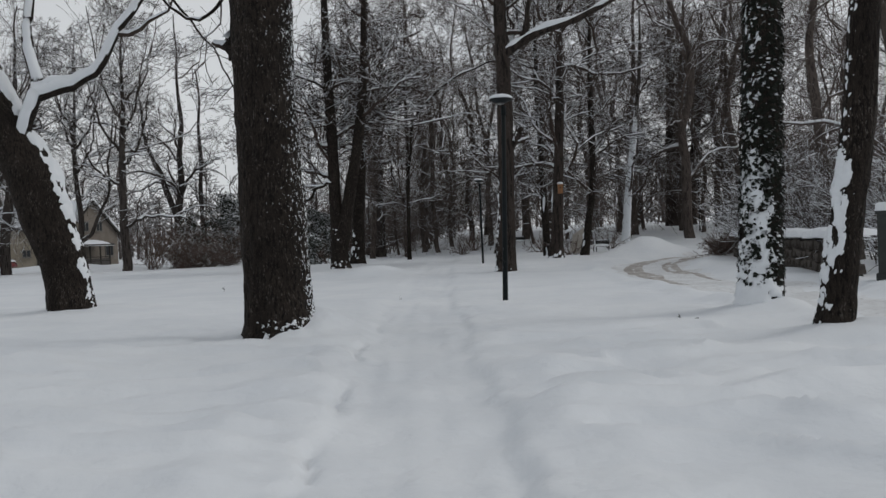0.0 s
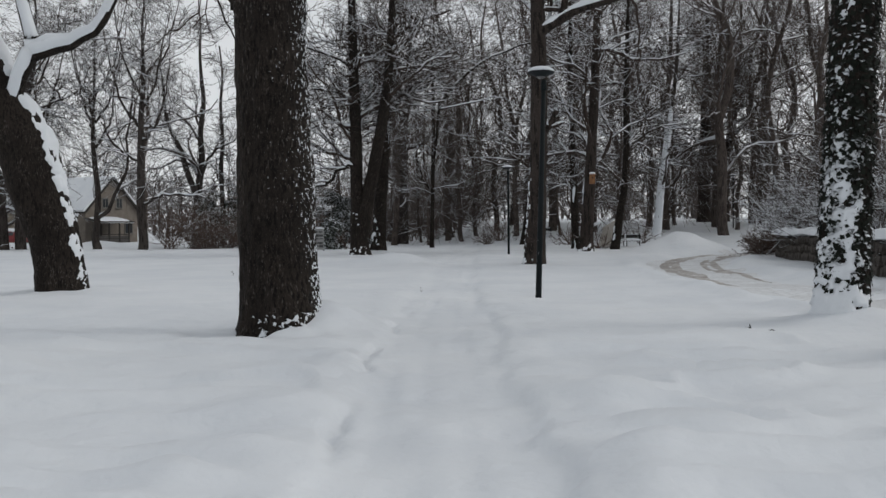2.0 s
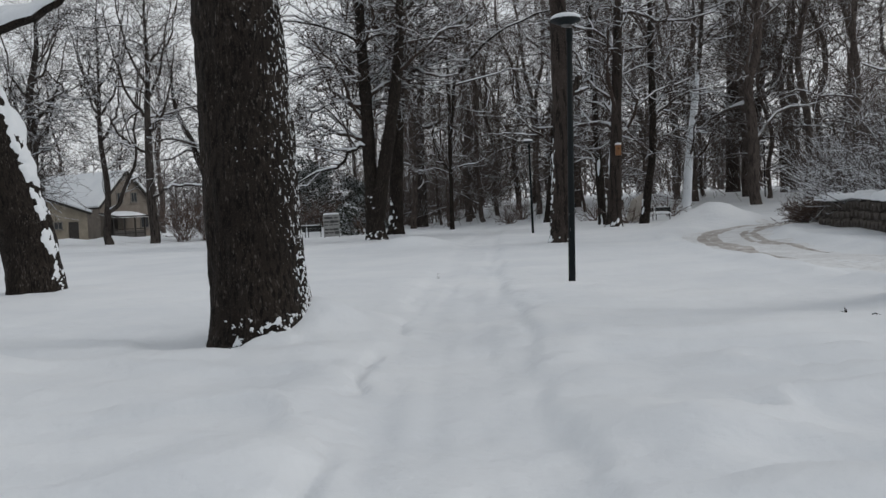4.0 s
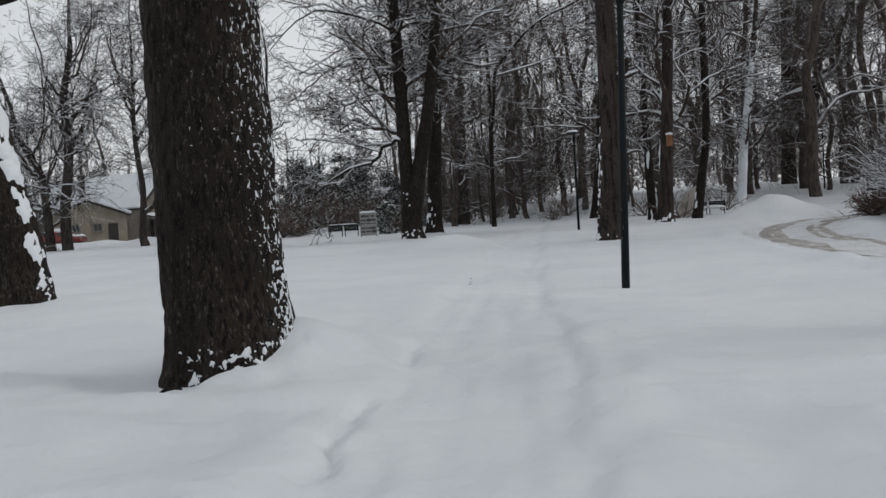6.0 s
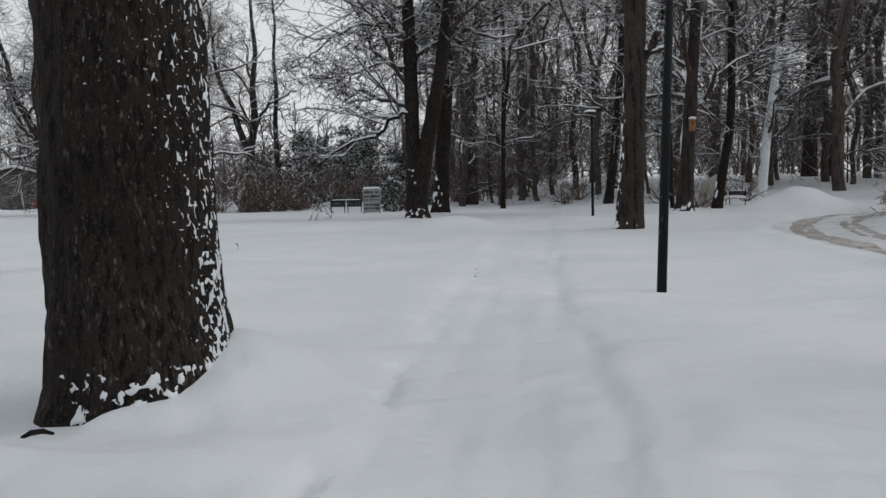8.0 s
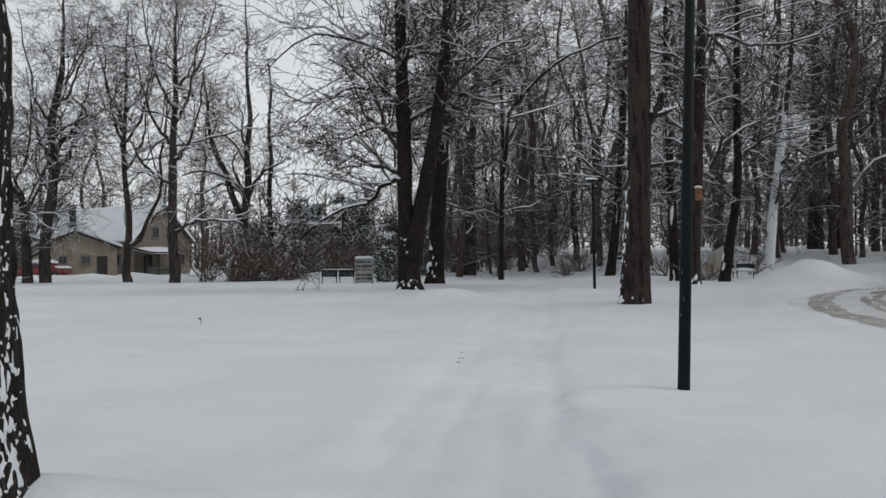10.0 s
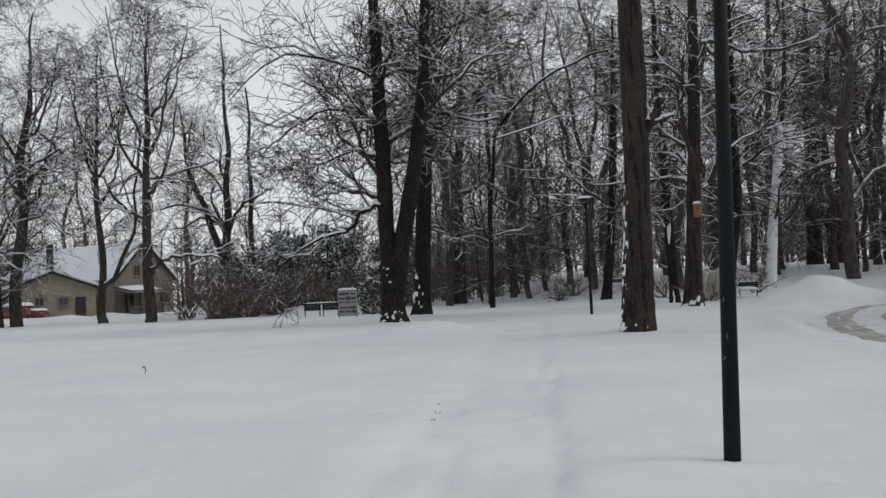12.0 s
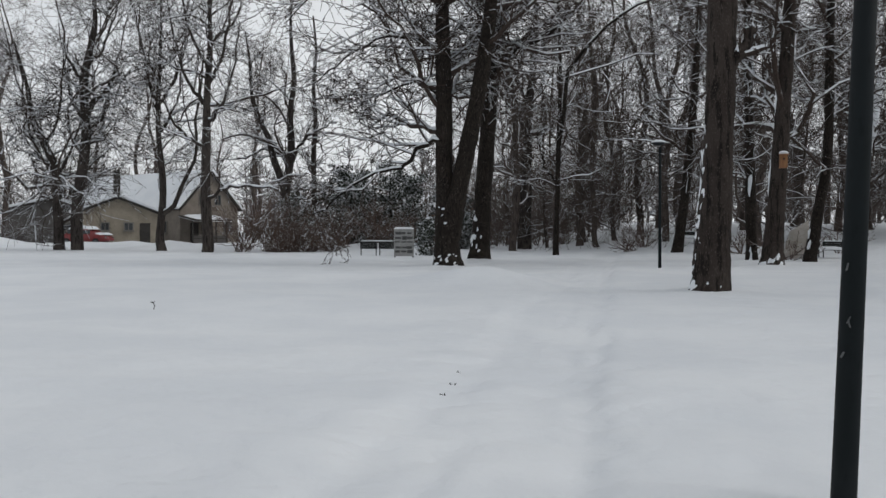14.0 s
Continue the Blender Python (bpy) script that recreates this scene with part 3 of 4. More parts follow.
tree(-2.92, 12.2, [([(0, 0, 0), (-.03, 0, 1.4), (-.05, 0, 2.8), (-.09, 0, 4.4), (-.1, 0, 5.6), (-.15, 0, 7)], (.53, .51, .49, .51, .50, .46), 300, .02), ([(-.14, 0, 6.7), (-.25, .2, 9), (-.2, .3, 16)], (.47, .38, .15), 40, .2)],
     "massive dark-barked tree with specks of wind-blown snow", limbs=[
         ([(-.25, 0, 4.15), (-.5, 0, 4.6), (-.62, 0, 4.9)], .2, .15),
         ([(-.5, .2, 5.9), (-.9, .3, 5.4), (-1.4, .35, 5.3), (-2.0, .4, 5.9)], .035, .02), ([(-1.8, .4, 5.7), (-1.5, .8, 5.2), (-1.1, 1.0, 4.5), (-.9, 1.1, 3.8)], .022, .01)],
     auto=(5, .96, .5), limb_counts=(1, 1, 1), seed=5, sides=110, ring=.045, amp=.022, flare=.2, counts=(4, 4, 3),
     caked=[(4, 46, .3, 6.5, -.32, .021, 1.5, .006), (-24, 42, .6, 6.5, -.42, .02, 1.6, .005), (0, 36, 0, 1.0, -.14, .026, 1.2, .012), (-50, 80, 0, .2, -.12, .05, 1.0, .018), (-60, 70, 1.2, 6.5, -.66, .022, 2.4, .004)])
tree(.2, 35.3, [([(0, 0, 0), (.08, 0, 2.2), (.18, 0, 4.9), (.2, 0, 8), (.15, 0, 11.3), (.3, 0, 18)], (.42, .36, .335, .30, .25, .1))],
     "tall straight park tree with reddish furrowed bark", bark=BARK_RED, limbs=[
         ([(.3, -.1, 9.0), (1.4, -.1, 9.7), (2.8, -.1, 10.1), (4.2, 0, 10.7), (5.4, 0, 11.2), (7, 0, 11)], .2, .06),
         ([(1.05, 0, 9.55), (1.3, 0, 10.5), (1.55, 0, 12.1)], .16, .08),
         ([(.3, -.1, 5.2), (.68, -.1, 5.6), (.8, -.1, 6.1)], .17, .09)],
     auto=(11, .68, .36), stout=.36, seed=8, sides=40, ring=.12, amp=.02, flare=.14, counts=(5, 4, 3), caked=[(200, 40, 0, 4.5, -.2, .075, 1.4, .025), (280, 90, 0, .35, -.46, .06, 1, .02)])
tree(-9.3, 47.2, [([(0, 0, 0), (-.1, 0, 1.5), (-.15, 0, 3.1), (-.2, 0, 7.1), (-.3, 0, 11.6), (-.4, 0, 20)], (.50, .42, .33, .30, .24, .07)),
                  ([(.1, 0, 1.0), (.35, 0, 2.6), (.93, 0, 5.3), (1.5, 0, 8.6), (1.75, 0, 11.5), (2, .2, 19)], (.38, .36, .31, .27, .2, .07))],
     "twin-stemmed dark tree with drooping snowy limbs", limbs=[
         ([(-.2, -.2, 4.6), (-.5, -.25, 4.75), (-1.2, -.3, 4.55), (-1.6, -.4, 3.95), (-2.0, -.45, 3.7), (-3.2, -.5, 3.3), (-4.5, -.6, 2.6), (-5.2, -.6, 2.1)], .11, .03),
         ([(-.2, -.2, 8.2), (-1.8, -.4, 8.8), (-3.6, -.6, 8.3), (-5.4, -.8, 6.9)], .075, .02),
         ([(-.2, 0, 9.8), (-2.0, -.4, 11.0), (-4.2, -.8, 11.2), (-6.2, -1, 9.6)], .08, .02),
         ([(-.2, 0, 6.4), (-1.6, 1.0, 7.2), (-3.2, 1.5, 6.6), (-4.6, 1.8, 5.4)], .065, .02)],
     auto=(11, .5, .34), seed=12, crook=.06, sides=32, ring=.16, amp=.018, flare=.18, counts=(7, 6, 5), limb_counts=(8, 7, 5), droop=.035, stout=.36, wig=.3, caked=[(280, 100, 0, .5, -.2, .1, 1, .04), (250, 70, .5, 4, -.5, .12, 1.5, .03)])
tree(-9.4, 53, [([(0, 0, 0), (.15, 0, 3.4), (.5, 0, 8), (.95, 0, 13.2), (1.1, 0, 21)], (.42, .38, .33, .25, .07))], "dark straight tree with snow banked at its foot",
     limbs=[([(.5, 0, 8), (1.8, -.3, 9.2), (3.2, -.4, 9.6), (4.6, -.4, 11)], .12, .04)], auto=(11, .52, .36), seed=14, sides=28, ring=.18, counts=(6, 5, 4), caked=[(230, 90, 0, 2.4, -.25, .15, 1.2, .04)])
IVY_TREE = tree(5.3, 14.2, [([(0, 0, 0), (.1, 0, 2.5), (.2, 0, 5.5), (.3, 0, 9), (.3, .2, 15)], (.36, .33, .31, .25, .1))],
                "ivy-clad trunk plastered with patches of snow", auto=(9, .72, .36), stout=.36, seed=21, sides=80, ring=.05, amp=.02, flare=.12, counts=(4, 4, 3),
                caked=[(232, 75, 0, 2.9, .36, .15, 1.1, .05), (225, 80, 2.2, 6.5, -.3, .09, 1.1, .035), (240, 90, 0, .5, .5, .2, 1, .06)])
tree(5.35, 10.4, [([(0, 0, 0), (.22, 0, 1.5), (.43, 0, 3.05), (.56, 0, 4.6), (.9, .1, 8), (1.2, .2, 13)], (.24, .215, .215, .21, .16, .07))],
     "leaning dark tree with snow along its upper side", auto=(7, .74, .36), stout=.36, seed=23, sides=64, ring=.05, amp=.014, flare=.15, counts=(4, 4, 3),
     caked=[(205, 52, .3, 2.5, .34, .1, 1.4, .04), (205, 45, 2.2, 5, -.36, .07, 1.4, .02), (215, 70, 0, .5, -.1, .08, 1, .025)])


def ivy_leaves(root, height, radius, n, seed):
    """Many small ivy leaves standing off the trunk, on all sides."""
    rng = np.random.default_rng(seed)
    h, th = rng.uniform(.1, height, n), rng.uniform(0, 2 * np.pi, n)
    r = radius * (1 - .03 * h) + rng.uniform(0.0, .06, n)
    c = np.stack([r * np.cos(th) + .04 * h, r * np.sin(th), h], 1)
    out = np.stack([np.cos(th), np.sin(th), rng.uniform(-.2, .9, n)], 1)
    u = unit(np.cross(out, rng.normal(size=(n, 3))))
    v = unit(np.cross(out, u))
    s = rng.uniform(.025, .055, n)[:, None]
    V = np.stack([c - u * s, c - v * s * .8, c + u * s, c + v * s * 1.1 + out * .01], 1).reshape(-1, 3)
    part_mesh("ivy", array_mesh("ivy", V, np.arange(4 * n).reshape(-1, 4), IVY), root, "dark evergreen ivy climbing the trunk")


ivy_leaves(IVY_TREE, 6.5, .36, 5200, 4)

# ---- trees across the lawn ----


def rising(seed, height, lean, n, lo, hi, r):
    """Ascending forks that leave a trunk and bend upwards beside it."""
    q = random.Random(seed)
    out = []
    for i in range(n):
        z, side, y = height * (lo + (hi - lo) * (i + q.uniform(.2, .8)) / n), (-1) ** i, q.uniform(-.8, .8)
        x, w, g = lean * z / height, q.uniform(.7, 1.25), q.uniform(.8, 1.2)
        out.append(([(x, 0, z), (x + side * .55 * w, y * .3, z + .7 * g), (x + side * 1.35 * w, y * .7, z + 1.9 * g), (x + side * 1.9 * w, y, z + 4.0 * g), (x + side * 2.5 * w, y * 1.4, z + 7.2 * g)], r * (1 - .35 * i / n), .03))
    return out


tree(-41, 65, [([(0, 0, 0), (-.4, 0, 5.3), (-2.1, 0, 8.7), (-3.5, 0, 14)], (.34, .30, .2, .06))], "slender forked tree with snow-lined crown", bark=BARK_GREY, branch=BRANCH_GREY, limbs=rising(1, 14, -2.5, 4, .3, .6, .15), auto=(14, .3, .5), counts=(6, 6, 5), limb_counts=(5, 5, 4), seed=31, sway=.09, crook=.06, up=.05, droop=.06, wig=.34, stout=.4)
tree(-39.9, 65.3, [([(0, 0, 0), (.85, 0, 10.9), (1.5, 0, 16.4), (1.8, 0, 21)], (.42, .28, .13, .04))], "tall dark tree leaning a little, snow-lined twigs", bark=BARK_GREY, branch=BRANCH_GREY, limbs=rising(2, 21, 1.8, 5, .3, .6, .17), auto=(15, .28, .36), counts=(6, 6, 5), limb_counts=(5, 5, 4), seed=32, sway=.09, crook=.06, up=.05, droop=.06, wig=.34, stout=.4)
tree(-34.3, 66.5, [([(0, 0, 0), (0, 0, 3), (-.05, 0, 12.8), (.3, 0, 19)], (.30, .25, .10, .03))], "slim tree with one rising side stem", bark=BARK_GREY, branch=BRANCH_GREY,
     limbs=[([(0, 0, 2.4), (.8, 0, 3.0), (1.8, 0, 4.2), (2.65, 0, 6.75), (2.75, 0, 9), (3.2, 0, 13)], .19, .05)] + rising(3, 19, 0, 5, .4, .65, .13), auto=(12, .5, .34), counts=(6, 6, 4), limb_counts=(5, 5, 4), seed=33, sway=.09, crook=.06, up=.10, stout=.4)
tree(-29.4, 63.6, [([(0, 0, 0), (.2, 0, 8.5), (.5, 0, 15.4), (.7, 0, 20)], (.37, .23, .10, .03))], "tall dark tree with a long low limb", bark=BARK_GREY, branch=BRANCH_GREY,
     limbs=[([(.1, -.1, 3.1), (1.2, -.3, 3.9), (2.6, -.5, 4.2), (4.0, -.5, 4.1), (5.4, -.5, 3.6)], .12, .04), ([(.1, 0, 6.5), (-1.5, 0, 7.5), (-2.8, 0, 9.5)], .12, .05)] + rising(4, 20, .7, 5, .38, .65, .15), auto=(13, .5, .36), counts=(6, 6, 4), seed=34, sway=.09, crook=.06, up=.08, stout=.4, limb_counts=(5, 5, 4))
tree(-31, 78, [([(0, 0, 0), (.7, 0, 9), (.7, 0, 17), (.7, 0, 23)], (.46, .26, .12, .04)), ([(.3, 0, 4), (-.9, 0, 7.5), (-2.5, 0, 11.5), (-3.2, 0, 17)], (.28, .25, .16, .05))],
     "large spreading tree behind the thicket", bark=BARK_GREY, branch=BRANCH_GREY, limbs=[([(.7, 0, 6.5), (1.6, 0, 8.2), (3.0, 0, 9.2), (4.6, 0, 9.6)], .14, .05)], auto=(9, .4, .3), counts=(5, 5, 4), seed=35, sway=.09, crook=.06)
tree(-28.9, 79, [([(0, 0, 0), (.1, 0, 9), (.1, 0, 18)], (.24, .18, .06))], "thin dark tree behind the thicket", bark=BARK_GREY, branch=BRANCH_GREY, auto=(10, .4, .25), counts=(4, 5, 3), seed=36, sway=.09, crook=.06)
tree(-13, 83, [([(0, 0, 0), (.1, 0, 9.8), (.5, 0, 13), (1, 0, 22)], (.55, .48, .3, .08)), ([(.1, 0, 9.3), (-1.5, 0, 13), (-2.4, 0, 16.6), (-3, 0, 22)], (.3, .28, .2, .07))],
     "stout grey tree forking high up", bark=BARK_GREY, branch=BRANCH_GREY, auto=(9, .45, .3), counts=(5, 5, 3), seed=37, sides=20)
tree(-7.7, 64, [([(0, 0, 0), (.1, 0, 5.3), (.2, 0, 10), (0, 0, 15)], (.15, .13, .10, .04))], "slim young tree with a long arching snowy limb",
     limbs=[([(.1, 0, 5.0), (.45, 0, 9.5), (1.7, -1, 11.2), (4.2, -2, 13), (7.2, -2, 14)], .13, .05), ([(.1, 0, 4), (-.7, 0, 5.2), (-.9, 0, 7)], .06, .03)], auto=(9, .35, .3), counts=(4, 4, 3), seed=38, crook=.05)
tree(2.75, 52, [([(0, 0, 0), (.15, 0, 2.5), (.35, 0, 6), (.6, 0, 11), (.8, 0, 19)], (.40, .34, .29, .24, .07))], "dark tree carrying a small bird box", bark=BARK_RED, auto=(13, .48, .36), counts=(6, 5, 4), seed=39, sides=24,
     caked=[(270, 100, 0, 1.3, -.15, .22, 1, .06), (180, 30, 2, 9, .1, .3, 2, .07)])
tree(2.35, 58.5, [([(0, 0, 0), (-.15, 0, 5), (-.3, 0, 11), (-.3, 0, 17)], (.27, .22, .17, .05))], "narrow dark tree with caked snow", auto=(10, .4, .3), counts=(5, 5, 3), seed=40, caked=[(250, 80, 0, 5, -.25, .25, 1.2, .05)])
tree(4.7, 57, [([(0, 0, 0), (.3, 0, 2), (.7, 0, 5), (.75, 0, 11), (.9, 0, 17)], (.27, .24, .22, .17, .05))], "bent dark tree beside the tarpaulin", auto=(13, .48, .36), counts=(6, 5, 4), seed=41, caked=[(200, 60, .5, 1.8, .1, .3, 1.2, .06)])
tree(-1.2, 67, [([(0, 0, 0), (.5, 0, 4.5), (.9, 0, 10), (1.2, 0, 17)], (.30, .25, .2, .06))], "leaning dark tree at the edge of the wood", auto=(13, .48, .36), counts=(6, 5, 4), seed=42)
tree(8.7, 70, [([(0, 0, 0), (.25, 0, 3), (.9, 0, 8), (1.5, 0, 13), (1.7, 0, 18)], (.32, .26, .2, .14, .05))], "slanting tree plastered white with snow", bark=BARK_GREY, sides=24, ring=.2, caked=[(245, 150, 0, 10, .85, .5, 2.0, .04)], auto=(9, .4, .3), counts=(5, 5, 3), seed=43)
tree(16, 94, [([(0, 0, 0), (.1, 0, 7), (.2, 0, 14), (.4, 0, 23)], (.7, .58, .4, .1))], "stout dark tree on the snowy rise", bark=BARK_RED, auto=(15, .35, .42), counts=(6, 5, 4), seed=44, twig=1.3, sides=20)
tree(17.9, 95, [([(0, 0, 0), (.2, 0, 3.2), (.8, 0, 8), (1.5, 0, 13), (2, 0, 22)], (.72, .6, .42, .3, .08)), ([(-.2, 0, 2.8), (-1.0, 0, 6), (-1.2, 0, 12), (-1.5, 0, 19)], (.4, .36, .28, .07))],
     "forked dark tree with snow in its fork", bark=BARK_RED, auto=(11, .38, .42), counts=(6, 5, 4), seed=45, twig=1.3, sides=20)

# ---- wood behind: a few kinds, repeated ----


def kind_of_tree(seed, height, r, counts, n, low, bark, branch, label, droop=0.0, lean=.75):
    rng = np.random.default_rng(seed)
    w = rng.uniform(-lean, lean, (4, 2))
    pts = [(0, 0, 0)] + [(w[i, 0] * (i + 1) * .6, w[i, 1] * (i + 1) * .6, height * q) for i, q in enumerate((.25, .5, .75, 1))]
    return tree(0, 0, [(pts, (r, r * .85, r * .66, r * .42, r * .12))], label, bark=bark, branch=branch, auto=(n, low, .40), counts=counts, seed=seed, sides=10, ring=.8, group="wood trees", droop=droop + .02, snow=.012, twig=1.0, last_k=2, sway=.14, stout=.4, wig=.32)


# Bark and twig colours of these kinds include the haze over the wood.
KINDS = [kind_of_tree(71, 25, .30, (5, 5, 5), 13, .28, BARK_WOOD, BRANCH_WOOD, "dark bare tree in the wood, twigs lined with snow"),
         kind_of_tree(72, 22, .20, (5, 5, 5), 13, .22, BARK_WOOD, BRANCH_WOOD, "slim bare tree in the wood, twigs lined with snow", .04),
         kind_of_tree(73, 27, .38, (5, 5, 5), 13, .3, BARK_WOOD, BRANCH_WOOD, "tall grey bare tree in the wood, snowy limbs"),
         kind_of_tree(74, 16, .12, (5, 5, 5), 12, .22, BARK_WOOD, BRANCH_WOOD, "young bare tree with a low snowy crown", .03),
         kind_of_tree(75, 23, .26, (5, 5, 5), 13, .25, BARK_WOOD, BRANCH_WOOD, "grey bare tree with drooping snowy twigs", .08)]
SPOTS = [(13, 100, 2), (19.5, 105, 0), (23, 99, 2), (12.5, 113, 0), (9.5, 108, 2), (25, 112, 2), (-11.5, 85, 3), (-6.15, 85, 1), (-6.8, 78, 1), (-10.6, 95, 1), (-9.5, 95, 3), (-7.4, 98, 1), (-22.3, 96, 4), (10.6, 80, 0), (16.6, 80, 1), (19.4, 88, 2), (20.3, 88, 0),
         (0.8, 80, 2), (-4.5, 87, 0), (-9, 88, 2), (3.4, 70, 1), (6.3, 74, 3), (4.5, 78, 1), (3.2, 86, 0), (7.4, 92, 2), (-3.2, 92, 4), (-15.5, 90, 3), (-17.5, 99, 0), (1.5, 74, 3), (23, 78, 4), (14.2, 73, 2), (18.6, 76, 0), (22, 85, 2), (12.4, 87, 1), (15.4, 84, 0), (26, 91, 0), (9.6, 84, 4), (20.5, 70, 4), (-2.2, 77, 4), (-9.4, 75, 3), (-8.6, 82, 0), (-12.5, 76, 4), (-1.4, 90, 2), (-64, 86, 0), (-72, 84, 2)]


def plant_wood():
    rng = np.random.default_rng(9)
    spots = list(SPOTS)
    tries = 0
    while len(spots) < 76 and tries < 4000:
        tries += 1
        side = len(spots) % 4
        if side == 0:
            x, y = rng.uniform(12.8, 34), rng.uniform(30, 92)
        elif side == 1:
            x, y = rng.uniform(-115, -48), rng.uniform(112, 150)
        else:
            x, y = rng.uniform(-30, 60), rng.uniform(86, 140)
        bearing = math.degrees(math.atan2(x, y - 12.6))
        if -23 < bearing < -16.2 or abs(x - np.interp(y, PATH_Y, PATH_X)) < 2.6 or float(from_road(np.array([x]), np.array([y]))[0]) < 3.5:
            continue
        if -1 < math.degrees(math.atan2(x, y - 6)) < 14 and y < 135 and side != 0:
            continue
        if side == 0 and math.degrees(math.atan2(x, y - 3)) < 14.5:
            continue
        if min((x - a) ** 2 + (y - b) ** 2 for a, b, _ in spots) < 5.0:
            continue
        spots.append((x, y, int(rng.integers(0, 5))))
    for x, y, k in spots:
        s = rng.uniform(.85, 1.12)
        m = Matrix.LocRotScale((x, y, gz(x, y) - .08), Euler((0, 0, rng.uniform(0, 6.28))), (s, s, s * rng.uniform(.92, 1.08)))
        copy_thing(KINDS[k], m)
    for k in KINDS:
        for o in (*k.children_recursive, k):
            bpy.data.objects.remove(o)


plant_wood()


def far_woods():
    """The edge of distant woods beyond the fields: thin trunks and sprays of snowy twigs, base colour paled for haze.
    """
    rng = np.random.default_rng(77)
    chunks = []
    for i in range(210):
        x, y = rng.uniform(-190, 75), rng.uniform(140, 205)
        h = rng.uniform(8, 15)
        z = gz(x, y)
        P = np.array([[(x, y, z - .2), (x + rng.normal() * .4, y, z + h * .5), (x + rng.normal() * .6, y, z + h)]])
        R = np.array([[.28, .18, .06]])
        chunks.append(tubes(P, R, 4))
        lp, lr = sprout(P, R, 15, rng, .01, 1, (30, 80), (.25, .5), .05, .2, 3, .5)
        chunks.append(tubes(lp, np.maximum(lr, .05), 3, .05))
        tp, tr = sprout(lp, lr, 5, rng, .1, 1, (25, 70), (.5, 1.0), .0, .25, 2, .6)
        chunks.append(tubes(tp, np.maximum(tr, .06), 3, .05))
    tagged(new("far_woods", array_mesh("far_woods", *join(chunks), BRANCH_FAR)), "distant bare snowy woods, haze put into their pale colour", "woods", kind="stuff")


far_woods()


def understory():
    """Brown saplings and brushwood that close the view between the trunks of the wood."""
    rng = np.random.default_rng(55)
    x, y = rng.uniform(-34, 44, 2600), rng.uniform(88, 142, 2600)
    bearing = np.degrees(np.arctan2(x, y - 8))
    keep = (np.abs(x - np.interp(y, PATH_Y, PATH_X)) > 2.4) & (from_road(x, y) > 3.5) & ~((bearing > -3.2) & (bearing < 14.5) & (y < 134)) & ~((bearing > -24) & (bearing < -15) & (y > 98))
    x, y = x[keep][:760], y[keep][:760]
    n, k = len(x), 5
    h = rng.uniform(1.8, 6.5, n)
    P = np.empty((n, k, 3))
    P[:, 0] = np.stack([x, y, ground_height(x, y) - .1], 1)
    d = unit(np.stack([rng.normal(size=n) * .22, rng.normal(size=n) * .22, np.ones(n)], 1))
    for j in range(1, k):
        d = unit(d + rng.normal(size=d.shape) * .12)
        P[:, j] = P[:, j - 1] + d * (h / (k - 1))[:, None]
    R = np.linspace(.05, .02, k)[None] * rng.uniform(.7, 1.3, (n, 1))
    P2, R2 = sprout(P, R, 7, rng, .08, 1, (25, 70), (.3, .6), .03, .2, 3, .6)
    P3, R3 = sprout(P2, R2, 4, rng, .1, 1, (20, 65), (.5, 1.0), -.02, .25, 2, .8)
    chunks = [tubes(P, R, 4, .02), tubes(P2, np.maximum(R2, .02), 3, .03, rng.choice([0, np.pi], len(P2))), tubes(P3, np.maximum(R3, .018), 3, .03, rng.choice([0, np.pi], len(P3)))]
    tagged(new("brushwood", array_mesh("brushwood", *join(chunks), UNDER)), "brown-grey brushwood dusted with snow among the trees", "brushwood", kind="stuff")


understory()

# ---- lamps ----


def lamp_post(x, y, lean=0.0, label="dark steel park lamp with a snow-capped flat head"):
    root = thing("street_lamp", x, y, gz(x, y) - .03, label, "street lamp", "park lamps")
    post = part("post", rod(bmesh.new(), (0, 0, -.3), (lean, 0, 4.5), .064, .048, 20), METAL, root, smooth=True)
    part("collar", rod(bmesh.new(), (lean * .97, 0, 4.3), (lean, 0, 4.52), .058, .06, 16), METAL, root, smooth=True)
    bm = bmesh.new()
    m = Matrix.Translation((lean - .06, 0, 4.62))
    bmesh.ops.create_cone(bm, cap_ends=True, segments=28, radius1=.10, radius2=.27, depth=.07, matrix=m)
    bmesh.ops.create_cone(bm, cap_ends=True, segments=28, radius1=.275, radius2=.26, depth=.04, matrix=Matrix.Translation((lean - .06, 0, 4.675)))
    head = part("lamp_head", bm, METAL, root, smooth=False)
    bm = bmesh.new()
    bmesh.ops.create_uvsphere(bm, u_segments=18, v_segments=8, radius=.09, matrix=Matrix.Translation((lean - .06, 0, 4.58)) @ Matrix.Diagonal((1, 1, .4, 1)))
    part("lamp_glass", bm, LENS, head, "clouded lamp glass", True)
    bm = bmesh.new()
    bmesh.ops.create_uvsphere(bm, u_segments=20, v_segments=10, radius=.27, matrix=Matrix.Translation((lean - .06, 0, 4.70)) @ Matrix.Diagonal((1, 1, .36, 1)))
    part("snow_cap", bm, SNOW, root, "rounded cap of snow", True)
    return root, post


lamp, lamp_pole = lamp_post(.61, 18.57, .14)


